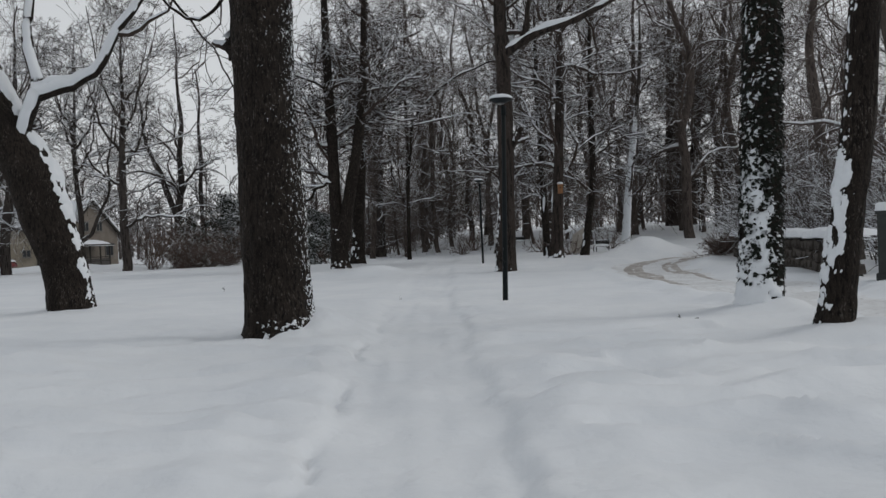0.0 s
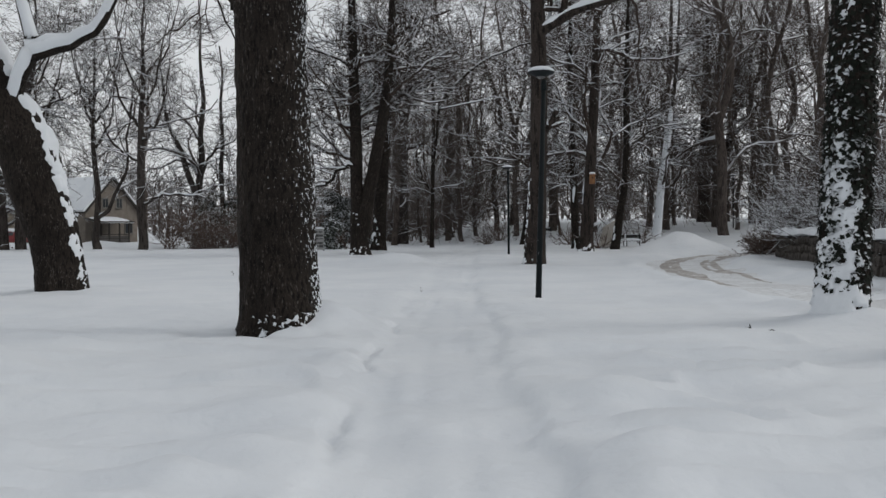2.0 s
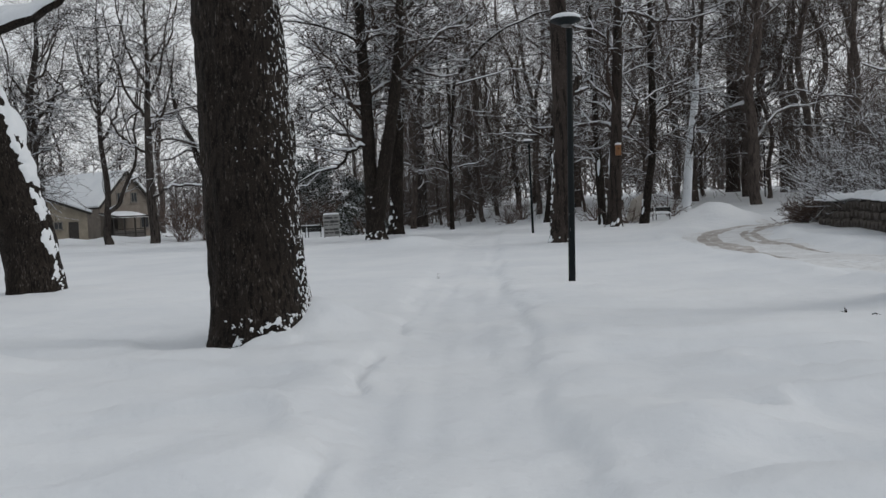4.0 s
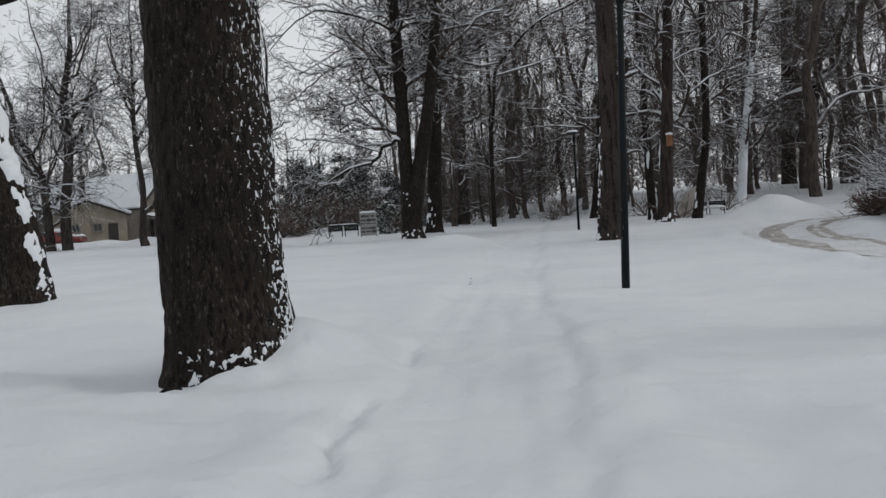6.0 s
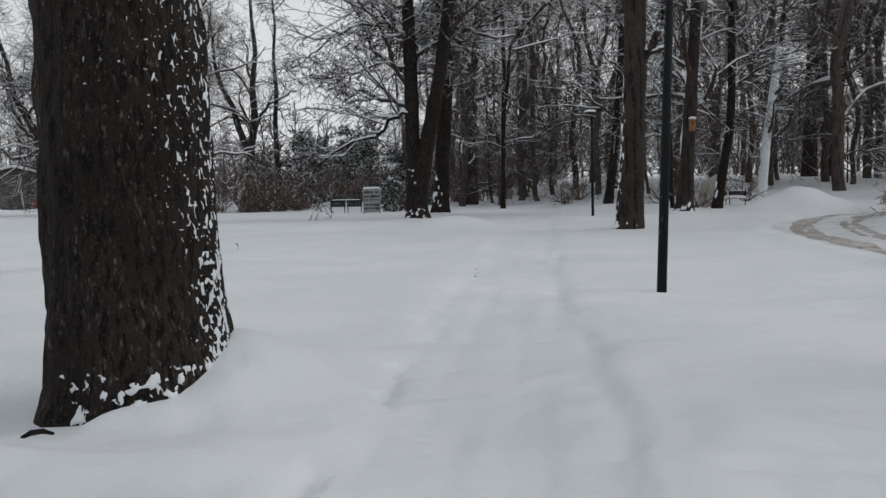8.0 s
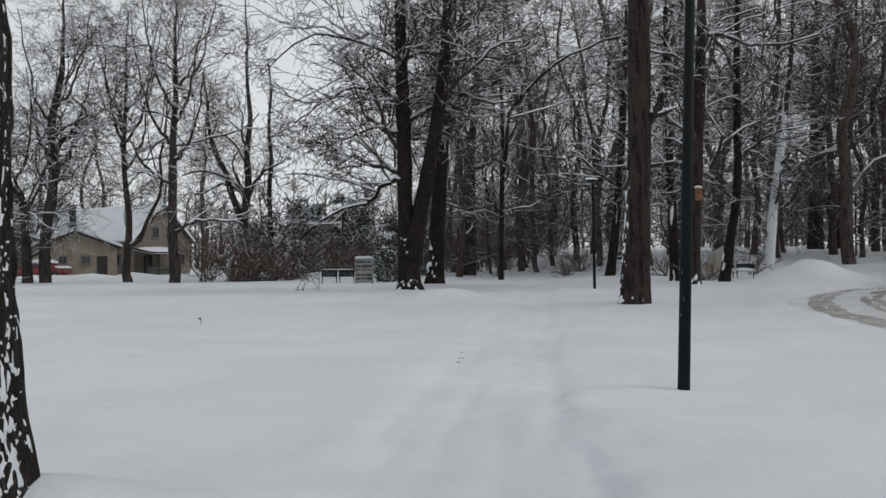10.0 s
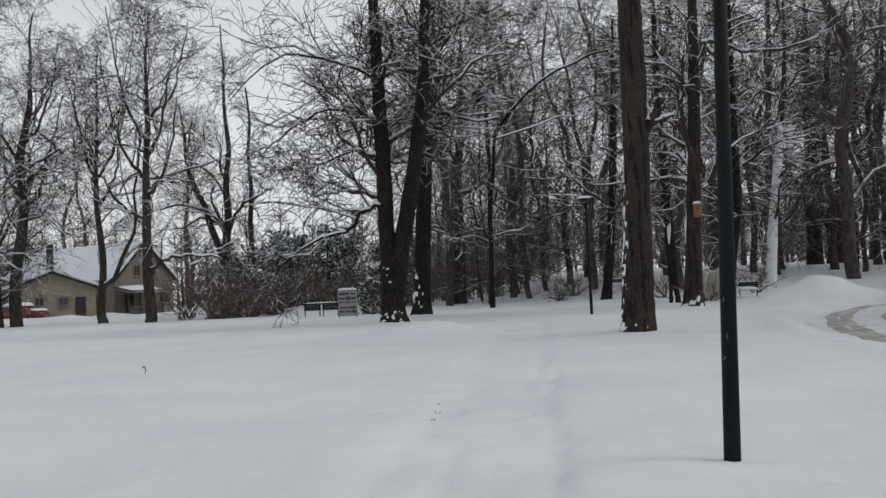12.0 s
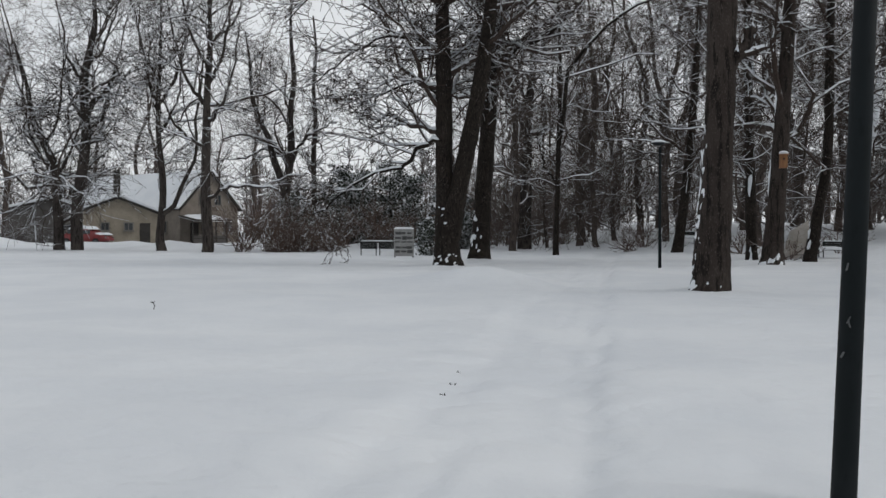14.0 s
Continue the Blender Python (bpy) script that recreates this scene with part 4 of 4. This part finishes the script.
def scuffs():
    """Pale scratches and a worn sticker on the pole."""
    rng = np.random.default_rng(3)
    for i in range(4):
        z, a = rng.uniform(.75, 1.25), radians(rng.uniform(215, 300))
        p = Vector((.062 * math.cos(a) + .031 * z, .062 * math.sin(a), z))
        bm = box(bmesh.new(), 0, 0, 0, .004, rng.uniform(.005, .010), rng.uniform(.01, .05), Matrix.Translation(p) @ Matrix.Rotation(a, 4, "Z") @ Matrix.Rotation(rng.uniform(-.6, .6), 4, "X"))
        part("scratch", bm, SCUFF, lamp, "pale scratch in the paint")


scuffs()
lamp_post(-1.45, 48.4, -.02)
lamp_post(16.6, 82.0, 0.0)

# ---- bird box ----


def bird_box(x, y, z):
    root = thing("bird_box", x, y, z, "small orange-brown wooden bird box on a trunk", "bird box", rz=6)
    part("body", box(bmesh.new(), 0, 0, .27, .28, .24, .52, bevel=.012), BOXWOOD, root)
    part("lid", box(bmesh.new(), 0, -.03, .55, .34, .34, .035, Matrix.Rotation(radians(8), 4, "X"), .008), BOXWOOD, root)
    part("entrance", rod(bmesh.new(), (0, -.115, .36), (0, -.124, .36), .035, .035, 14), HOLE, root, "dark round hole")
    bm = bmesh.new()
    bmesh.ops.create_uvsphere(bm, u_segments=14, v_segments=8, radius=.19, matrix=Matrix.Translation((0, -.02, .60)) @ Matrix.Diagonal((.95, .9, .45, 1)))
    part("snow_cap", bm, SNOW, root, "cap of snow", True)


bird_box(3.10, 51.52, 3.75 + gz(2.75, 52))

# ---- bench and notice board ----


def snow_pad(name, parent, cx, cy, cz, sx, sy, sz, seed=0):
    """A rounded, slightly lumpy pad of snow."""
    bm = bmesh.new()
    bmesh.ops.create_grid(bm, x_segments=14, y_segments=6, size=.5)
    for v in bm.verts:
        e = max(0.0, 1 - (2 * abs(v.co.x)) ** 6) * max(0.0, 1 - (2 * abs(v.co.y)) ** 4)
        v.co.z = e ** .5 * (1 + .25 * noise.noise((v.co.x * sx * 2.5, v.co.y * sy * 2.5 + seed, seed)))
    bmesh.ops.transform(bm, matrix=Matrix.Translation((cx, cy, cz)) @ Matrix.Diagonal((sx, sy, sz, 1)), verts=bm.verts)
    return part(name, bm, SNOW, parent, "soft snow", True)


def bench(x, y, rz):
    root = thing("park_bench", x, y, gz(x, y) - .02, "dark slatted park bench half buried in snow", "bench", rz=rz)
    for s in (-.52, .52):
        for i in range(4):
            part("back_slat", box(bmesh.new(), s, .2 + .015 * i, .46 + .1 * i, .94, .03, .094, bevel=.006), BENCHWOOD, root)
        for e in (-.42, .42):
            part("leg", box(bmesh.new(), s + e, .1, .22, .05, .42, .05), METAL, root)
            part("back_post", box(bmesh.new(), s + e, .24, .45, .05, .045, .95), METAL, root)
        for i in range(4):
            part("seat_slat", box(bmesh.new(), s, -.22 + .11 * i, .40, .94, .09, .03, bevel=.006), BENCHWOOD, root)
    snow_pad("seat_snow", root, 0, -.05, .41, 2.1, .46, .16, 2)
    snow_pad("back_snow", root, 0, .25, .81, 2.0, .08, .05, 5)


bench(-17.3, 61.6, 196)


def notice_board(x, y, rz):
    root = thing("notice_board", x, y, gz(x, y), "pale grey notice board with rows of dark pictures", "notice board", rz=rz)
    part("board", box(bmesh.new(), 0, 0, .74, 1.0, .06, 1.36, bevel=.01), BOARD, root)
    for s in (-.46, .46):
        part("post", box(bmesh.new(), s, .06, .6, .07, .06, 1.7), METAL, root)
    rng = np.random.default_rng(5)
    for row, z in enumerate((1.22, .98, .78, .50, .30)):
        for c in range(3):
            w = rng.uniform(.18, .31)
            part("picture", box(bmesh.new(), -.31 + .31 * c + rng.uniform(-.03, .03), -.034, z, w, .008, rng.uniform(.08, .19) if row != 2 else .06), BOARDDARK, root)
    snow_pad("snow_cap", root, 0, 0, 1.42, 1.04, .16, .11, 9)


notice_board(-14.35, 57.2, 14)

# ---- far bench ----
bench(5.6, 60.5, -8)
bench(-.2, 73.5, 5)

# ---- tarpaulin heap ----


def tarp_heap(x, y):
    root = thing("covered_stack", x, y, gz(x, y) - .05, "leaning stack under a beige tarpaulin, snow at its foot", "covered stack", rz=-6)
    bm = bmesh.new()
    bmesh.ops.create_cube(bm, size=1.0)
    bmesh.ops.subdivide_edges(bm, edges=bm.edges[:], cuts=7, use_grid_fill=True)
    for v in bm.verts:
        px, py, pz = v.co
        top = 1.35 + .5 * (px + .5) - .25 * (2 * py) ** 2
        n = noise.noise((px * 3, py * 3, pz * 3))
        v.co = Vector((px * (1.15 - .35 * (pz + .5)) + .14 * n + .2 * (pz + .5), py * (1.2 - .5 * (pz + .5)) + .1 * n, (pz + .5) * top + .08 * n))
    part("tarpaulin", bm, TARP, root, smooth=True)
    snow_pad("snow_cap", root, -.1, 0, 1.62, 1.1, .8, .16, 4).rotation_euler = (0, radians(-24), 0)
    return root


tarp_heap(4.35, 60)

# ---- bare shrubs and thickets ----


def shrub(x, y, height, wide, stems, seed, label, material=None, lean=(0, 0), counts=(4, 2)):
    rng = np.random.default_rng(seed)
    root = thing("shrub", x, y, gz(x, y) - .05, label, "shrub", "shrubs")
    k = 6
    d = unit(np.stack([rng.normal(size=stems) * wide + lean[0], rng.normal(size=stems) * wide + lean[1], np.full(stems, 1.0)], 1))
    P = np.empty((stems, k, 3))
    P[:, 0] = np.stack([rng.normal(size=stems) * .35 * wide * height * .4, rng.normal(size=stems) * .3 * wide * height * .4, np.zeros(stems)], 1)
    ln = height * rng.uniform(.6, 1.1, stems)
    for j in range(1, k):
        d = unit(d + rng.normal(size=d.shape) * .12 + np.array([0, 0, -.05]))
        P[:, j] = P[:, j - 1] + d * (ln / (k - 1))[:, None]
    R = np.linspace(.022, .009, k)[None] * rng.uniform(.7, 1.3, (stems, 1))
    out = [tubes(P, R, 4, .02)]
    P2, R2 = sprout(P, R, counts[0], rng, .2, 1, (15, 55), (.3, .7), .02, .18, 4, .7)
    out.append(tubes(P2, np.maximum(R2, .009), 3, .012, rng.choice([0, np.pi], len(P2))))
    P3, R3 = sprout(P2, R2, counts[1], rng, .1, 1, (20, 65), (.4, .9), -.02, .2, 3, .8)
    out.append(tubes(P3, np.maximum(R3, .008), 3, .012, rng.choice([0, np.pi], len(P3))))
    part_mesh("crown", array_mesh("crown", *join(out), material or SHRUB), root, kind="stuff")
    return root


for n, (sx, sy, sh, sw, st) in enumerate([(-28.4, 66.5, 3.6, .5, 26), (-26.6, 67.2, 3.9, .45, 34), (-25.2, 67.6, 3.3, .55, 34), (-24.0, 67.4, 2.0, .8, 44), (-22.8, 67.6, 1.4, .9, 50), (-25.6, 66.2, 1.2, .9, 44),
                                          (-29.8, 70, 3.2, .5, 26), (-23.4, 71, 3.4, .6, 36), (-21.2, 72, 3.2, .6, 36), (-20, 75, 3.4, .6, 36), (-27.5, 72, 3.9, .5, 36), (-18.4, 79, 3.0, .6, 30), (-16.2, 82, 3.0, .6, 28)]):
    shrub(sx, sy, sh, sw, st, 100 + n, "brown bare thicket with snow caught in its twigs")
for n, (sx, sy, sh, sw, st) in enumerate([(3.9, 58.6, 1.9, .7, 18), (-4.2, 70, 1.6, .7, 22), (-3.4, 73, 2.0, .7, 22), (2.0, 63, 1.6, .6, 16), (7.0, 64, 1.5, .6, 14), (9.8, 78, 2.2, .6, 20), (-13.6, 62.5, 1.5, .5, 14), (-17, 86, 2.6, .6, 26), (-11, 90, 2.4, .6, 26), (-1, 84, 2.4, .6, 26)]):
    shrub(sx, sy, sh, sw, st, 140 + n, "small bare shrub rising from the snow")
for n, (sx, sy) in enumerate([(-60.5, 84), (-62.5, 83.5), (-64.8, 83), (-66.5, 84), (-58.6, 84.5)]):
    shrub(sx, sy, 2.6, .55, 22, 160 + n, "snow-laden bush in front of the shed", BRANCH_FAR)
for n, (sx, sy) in enumerate([(11.4, 46.6), (12.2, 47.4), (11.0, 45.9)]):
    shrub(sx, sy, 1.25, .7, 60, 166 + n, "dense snowy bush at the end of the wall", SHRUB)
for n in range(10):
    q = np.random.default_rng(400 + n)
    shrub(q.uniform(12.6, 20) + n * .3, 26 + n * 4.5, q.uniform(3.0, 5.5), .5, 30, 170 + n, "tall bare shrub with snowy twigs behind the wall", BRANCH_GREY)


def evergreen(x, y, height, wide, seed):
    """A dense evergreen: trunk, limbs and many small sprays that carry snow."""
    rng = np.random.default_rng(seed)
    root = thing("evergreen_tree", x, y, gz(x, y) - .05, "dark evergreen tree laden with snow", "evergreen tree", "evergreens")
    P = np.array([[(0, 0, 0), (.05, 0, height * .33), (0, .05, height * .66), (0, 0, height)]])
    R = np.array([[.16, .12, .08, .02]])
    part_mesh("trunk", array_mesh("trunk", *tubes(P, R, 8), BARK, True), root)
    lp, lr = sprout(P, R, 46, rng, .04, .98, (55, 95), (wide * .8 / height, wide * 1.35 / height), -.03, .14, 5, .35)
    part_mesh("limbwork", array_mesh("limbwork", *tubes(lp, lr, 4, .03), BRANCH), root, kind="stuff")
    n = 150
    idx = np.repeat(np.arange(len(lp)), n)
    t = rng.uniform(.15, 1, len(idx)) * 3.999
    i = t.astype(int)
    c = lp[idx, i] + (lp[idx, i + 1] - lp[idx, i]) * (t - i)[:, None] + rng.normal(size=(len(idx), 3)) * np.array([.22, .22, .14])
    out = unit(rng.normal(size=(len(idx), 3)) + np.array([0, 0, .35]))
    u = unit(np.cross(out, rng.normal(size=out.shape)))
    v = np.cross(out, u)
    s = rng.uniform(.05, .13, len(idx))[:, None]
    V = np.stack([c - u * s, c - v * s * .5, c + u * s, c + v * s * .5 + out * s * .3], 1).reshape(-1, 3)
    part_mesh("foliage", array_mesh("foliage", V, np.arange(len(V)).reshape(-1, 4), EVERGREEN), root, "dark green sprays under snow", "stuff")


for n, (ex, ey, eh, ew) in enumerate([(-27.2, 80, 6.6, 2.2), (-25.2, 79, 6.0, 2.0), (-23.3, 81, 6.8, 2.2), (-21.4, 79.5, 5.6, 2.2), (-28.9, 76, 4.2, 2.0), (-24.4, 75.5, 4.4, 2.2), (-19.3, 84, 4.6, 2.4), (-17.2, 80, 2.6, 1.6), (-14.6, 62.5, 1.9, .6)]):
    evergreen(ex, ey, eh, ew, 200 + n)
for n, (sx, sy, sh) in enumerate([(13.2, 36, 4.6), (13.4, 41, 5.0), (14, 31, 4.6), (15, 47, 5.5), (13.6, 26, 4.2), (12.9, 44, 4.2), (14.2, 52, 5.0)]):
    shrub(sx, sy, sh, .5, 34, 230 + n, "tall bare shrub with snowy twigs behind the wall", BRANCH_GREY, counts=(5, 3))

# ---- houses ----


def window(parent, m, w, h):
    bm = bmesh.new()
    for cx, cz, sx, sz in ((0, h / 2, w + .16, .09), (0, -h / 2, w + .16, .09), (-w / 2, 0, .09, h), (w / 2, 0, .09, h), (0, 0, .05, h)):
        box(bm, .04, cx, cz, .08, sx, sz, m)
    win = part("window", bm, WHITEWOOD, parent)
    part("pane", box(bmesh.new(), .02, 0, 0, .03, w, h, m), GLASSY, win, "dark glass")
    part("sill", box(bmesh.new(), .09, 0, -h / 2 - .08, .18, w + .25, .06, m), WHITEWOOD, win)


def gable_house(name, x, y, rz, half, length, eave, peak, wall, label, windows, over=.4, snow=.28):
    """The gable end lies in the plane x = 0 and looks along +x; the ridge runs back along -x."""
    root = thing(name, x, y, gz(x, y) - .1, label, "house", rz=rz)
    bm = bmesh.new()
    prof = [(-half, 0), (half, 0), (half, eave), (0, peak), (-half, eave)]
    a, b = [bm.verts.new((0, p, q)) for p, q in prof], [bm.verts.new((-length, p, q)) for p, q in prof]
    bm.faces.new(a)
    bm.faces.new(b[::-1])
    for i in range(5):
        j = (i + 1) % 5
        bm.faces.new((a[i], b[i], b[j], a[j]))
    bmesh.ops.recalc_face_normals(bm, faces=bm.faces)
    part("wall", bm, wall, root)
    slope = math.hypot(half, peak - eave)
    for s in (-1, 1):
        ang = math.atan2(peak - eave, half) * -s
        mid = Matrix.Translation((-length / 2, 0, peak)) @ Matrix.Rotation(ang, 4, "X")
        roof = part("roof", box(bmesh.new(), 0, s * (slope + over) / 2, .08, length + 2 * over, slope + over, .14, mid), TRIM, root)
        bm = box(bmesh.new(), 0, s * (slope + over) / 2, .15 + snow / 2, length + 2 * over - .05, slope + over - .05, snow, mid, .08)
        part("roof_snow", bm, SNOW, roof, "thick blanket of snow")
        part("eave_board", box(bmesh.new(), length / 2 + over - .03, s * (slope + over) / 2, .02, .06, slope + over, .2, mid), TRIM, roof)
    for wx, wy, wz, ww, wh, turn in windows:
        window(root, Matrix.Translation((wx, wy, wz)) @ Matrix.Rotation(radians(turn), 4, "Z"), ww, wh)
    return root


house = gable_house("house", -49.8, 99.5, -25, 3.6, 22, 3.7, 7.5, PLASTER_GREY, "tall gabled house with dark eaves and a snow-covered roof",
                    [(0.0, -.9, 4.6, .8, 1.1, 0), (0.0, 1.0, 4.6, .8, 1.1, 0), (0.0, 2.3, 1.7, 1.1, 1.2, 0), (-3, -3.6, 1.7, 1.2, 1.2, -90), (-7, -3.6, 1.7, 1.2, 1.2, -90)])


def porch():
    part("porch_roof", box(bmesh.new(), 1.2, -1.6, 2.85, 2.9, 4.6, .12, Matrix.Rotation(radians(9), 4, "Y")), TRIM, house)
    snow_pad("porch_snow", house, 1.2, -1.6, 2.72, 2.9, 4.6, .4, 3).rotation_euler = (0, radians(9), 0)
    for py in (-3.6, -2.2, -.8, .5):
        part("porch_post", box(bmesh.new(), 2.3, py, 1.25, .13, .13, 2.6), TRIM, house)
    for pz in (.55, 1.0):
        part("porch_rail", box(bmesh.new(), 2.3, -1.55, pz, .07, 4.1, .09), TRIM, house)
    part("porch_boarding", box(bmesh.new(), 2.28, -1.55, .45, .05, 4.1, .8), SHEDWALL, house)
    part("porch_door", box(bmesh.new(), .04, -1.9, 1.1, .08, .95, 2.1), TRIM, house, "dark front door")


porch()
low = gable_house("house", -50.2, 84.3, -56, 3.6, 8, 2.9, 4.3, PLASTER, "low beige plastered house with a snowy roof", [(0, .9, 1.75, .75, .7, 0), (0, -1.1, 1.75, .7, .7, 0)])
part("chimney", box(bmesh.new(), -4.6, -.2, 5.6, .62, .62, 3.0, bevel=.03), TRIM, low, "tall dark chimney")
part("house_door", box(bmesh.new(), .03, 2.3, 1.05, .07, .9, 2.05), TRIM, low, "dark door")
gable_house("shed", -63.6, 92, -62, 4.2, 12, 3.4, 4.4, SHEDWALL, "long low dark shed under snow", [(0, 1.5, 1.7, .9, .8, 0)])
gable_house("house", -24.0, 107, -20, 4.0, 11, 3.2, 5.0, BRICKRED, "low red-brown brick house behind the trees", [(0, 1.5, 1.6, 1.0, 1.1, 0), (-3, -4.0, 1.6, 1.2, 1.1, -90), (-6.5, -4.0, 1.6, 1.2, 1.1, -90)])


def car(x, y, rz):
    root = thing("car", x, y, gz(x, y) - .02, "dark red parked car with snow on its roof", "car", rz=rz)
    prof = [(-2.1, .35), (-2.15, .7), (-2.0, .88), (-1.5, .94), (-.95, 1.36), (.55, 1.40), (1.2, .98), (1.95, .86), (2.12, .65), (2.1, .35)]
    bm = bmesh.new()
    a, b = [bm.verts.new((p, -.82, q)) for p, q in prof], [bm.verts.new((p, .82, q)) for p, q in prof]
    bm.faces.new(a)
    bm.faces.new(b[::-1])
    for i in range(len(prof)):
        j = (i + 1) % len(prof)
        bm.faces.new((a[i], a[j], b[j], b[i]))
    bmesh.ops.recalc_face_normals(bm, faces=bm.faces)
    bmesh.ops.bevel(bm, geom=bm.edges[:], offset=.05, segments=2, affect="EDGES")
    part("body", bm, CARRED, root, smooth=True)
    for s in (-1, 1):
        for u, v in ((-.72, .62), (.42, .5)):
            part("side_window", box(bmesh.new(), u, s * .822, 1.14, v * 1.6, .02, .3, bevel=.006), GLASSY, root, "dark glass")
        for u in (-1.3, 1.3):
            wheel = part("wheel", rod(bmesh.new(), (u, s * .66, .31), (u, s * .85, .31), .31, .31, 20), RUBBER, root)
            part("rim", rod(bmesh.new(), (u, s * .85, .31), (u, s * .862, .31), .18, .17, 16), SCUFF, wheel, "grey wheel rim")
        part("headlight", box(bmesh.new(), 2.05, s * .6, .68, .1, .3, .13, bevel=.02), LENS, root, "pale headlight")
    snow_pad("roof_snow", root, -.2, 0, 1.36, 2.1, 1.5, .3, 6)
    snow_pad("bonnet_snow", root, 1.5, 0, .90, 1.1, 1.5, .2, 7)


car(-50.0, 79.6, 8)

# ---- boundary wall and gate post beside the road ----


def gate_post(x, y):
    root = thing("gate_post", x, y, gz(x, y) - .1, "square grey-green gate post capped with snow", "gate post", "gate posts", rz=-20)
    part("shaft", box(bmesh.new(), 0, 0, .85, .36, .36, 1.7, bevel=.025), STONE_GREEN, root)
    part("plinth", box(bmesh.new(), 0, 0, .12, .46, .46, .3, bevel=.02), STONE_GREEN, root)
    part("capstone", box(bmesh.new(), 0, 0, 1.74, .44, .44, .09, bevel=.02), STONE_GREEN, root)
    snow_pad("snow_cap", root, 0, 0, 1.78, .46, .46, .2, 3)


gate_post(9.75, 20.3)


def stone_mesh(seed):
    bm = bmesh.new()
    bmesh.ops.create_icosphere(bm, subdivisions=1, radius=.5)
    r = random.Random(seed)
    for v in bm.verts:
        v.co = Vector([math.copysign(abs(c * 2) ** .45 / 2, c) for c in v.co]) * r.uniform(.88, 1.08)
    me = bpy.data.meshes.new("stone")
    bm.to_mesh(me)
    bm.free()
    me.materials.append(STONE)
    return me


def boundary_wall():
    line = catmull([(9.7, 22.2), (10.4, 27), (10.9, 34), (11.3, 40), (11.7, 45.5)], 60)
    root = tagged(new("stone_wall"), "dark rough stone boundary wall topped with lumps of snow", "wall", kind="structure")
    rnd = random.Random(6)
    shapes = [stone_mesh(i) for i in range(6)]
    P = np.array([[(p[0], p[1], gz(*p) + .45) for p in line[::3]]])
    v, f = tubes(P, np.full(P.shape[:2], .2), 4)
    core = array_mesh("core", v, f, STONE)
    for k in range(len(core.vertices)):
        co = core.vertices[k].co
        co.z = gz(co.x, co.y) + (.95 if co.z > gz(co.x, co.y) + .5 else -.2)
    part_mesh("core", core, root)
    step_len, rows = .52, 3
    seg = np.concatenate([[0], np.cumsum(np.linalg.norm(np.diff(line, axis=0), axis=1))])
    n = int(seg[-1] / step_len)
    for row in range(rows):
        for i in range(n):
            s = (i + .5 * (row % 2) + rnd.uniform(-.1, .1)) * step_len
            x, y = np.interp(s, seg, line[:, 0]), np.interp(s, seg, line[:, 1])
            x2, y2 = np.interp(s + .3, seg, line[:, 0]), np.interp(s + .3, seg, line[:, 1])
            ob = new("stone", shapes[rnd.randrange(6)])
            ob.parent = root
            ob.matrix_basis = Matrix.LocRotScale((x, y, gz(x, y) + .18 + .33 * row + rnd.uniform(-.04, .04)), Euler((rnd.uniform(-.1, .1), 0, math.atan2(y2 - y, x2 - x))), (step_len * rnd.uniform(.85, 1.1), rnd.uniform(.42, .54), rnd.uniform(.3, .4)))
    for i in range(0, 58, 2):
        x, y = line[i]
        snow_pad("snow_cap", root, x, y, gz(x, y) + 1.08, rnd.uniform(.7, 1.1), 1.15, rnd.uniform(.14, .3), i)


boundary_wall()

# ---- small things in the snow ----


def twig_in_snow(x, y, seed, size=.25):
    rng = np.random.default_rng(seed)
    root = thing("twig", x, y, gz(x, y) - .02, "thin dark twig in the snow, the tiniest standing for footprint dents", "twig", "twigs")
    P = np.array([[(0, 0, 0), (.03, 0, size * .6), (-.04, .02, size)]])
    R = np.array([[.012, .009, .006]]) * min(1, size / .12)
    P2, R2 = sprout(P, R, 3, rng, .4, 1, (40, 80), (.4, .7), 0, .2, 3, .7)
    part_mesh("stem", array_mesh("stem", *join([tubes(P, R, 5), tubes(P2, R2, 4)]), BARK), root)


# The last three, 2 cm high, are dark stand-ins for shaded footprint dents.
for k, (tx, ty) in enumerate([(-9.17, 27.45), (3.6, 12.6), (3.9, 12.4), (-2.33, 21.95), (-2.24, 21.35), (-2.41, 22.57)]):
    twig_in_snow(tx, ty, 300 + k, .15 if k == 0 else (.04 if k < 3 else .02))


def fallen_stick(x, y):
    root = thing("stick", x, y, gz(x, y) + .02, "short dark stick half sunk in snow at a tree's foot", "stick")
    P = np.array([[(-.08, -.02, -.01), (-.03, 0, .015), (.04, .01, .025), (.10, .02, .01)]])
    part_mesh("wood", array_mesh("wood", *tubes(P, np.array([[.010, .017, .016, .008]]), 7), BARK, True), root)


fallen_stick(-3.04, 11.27)
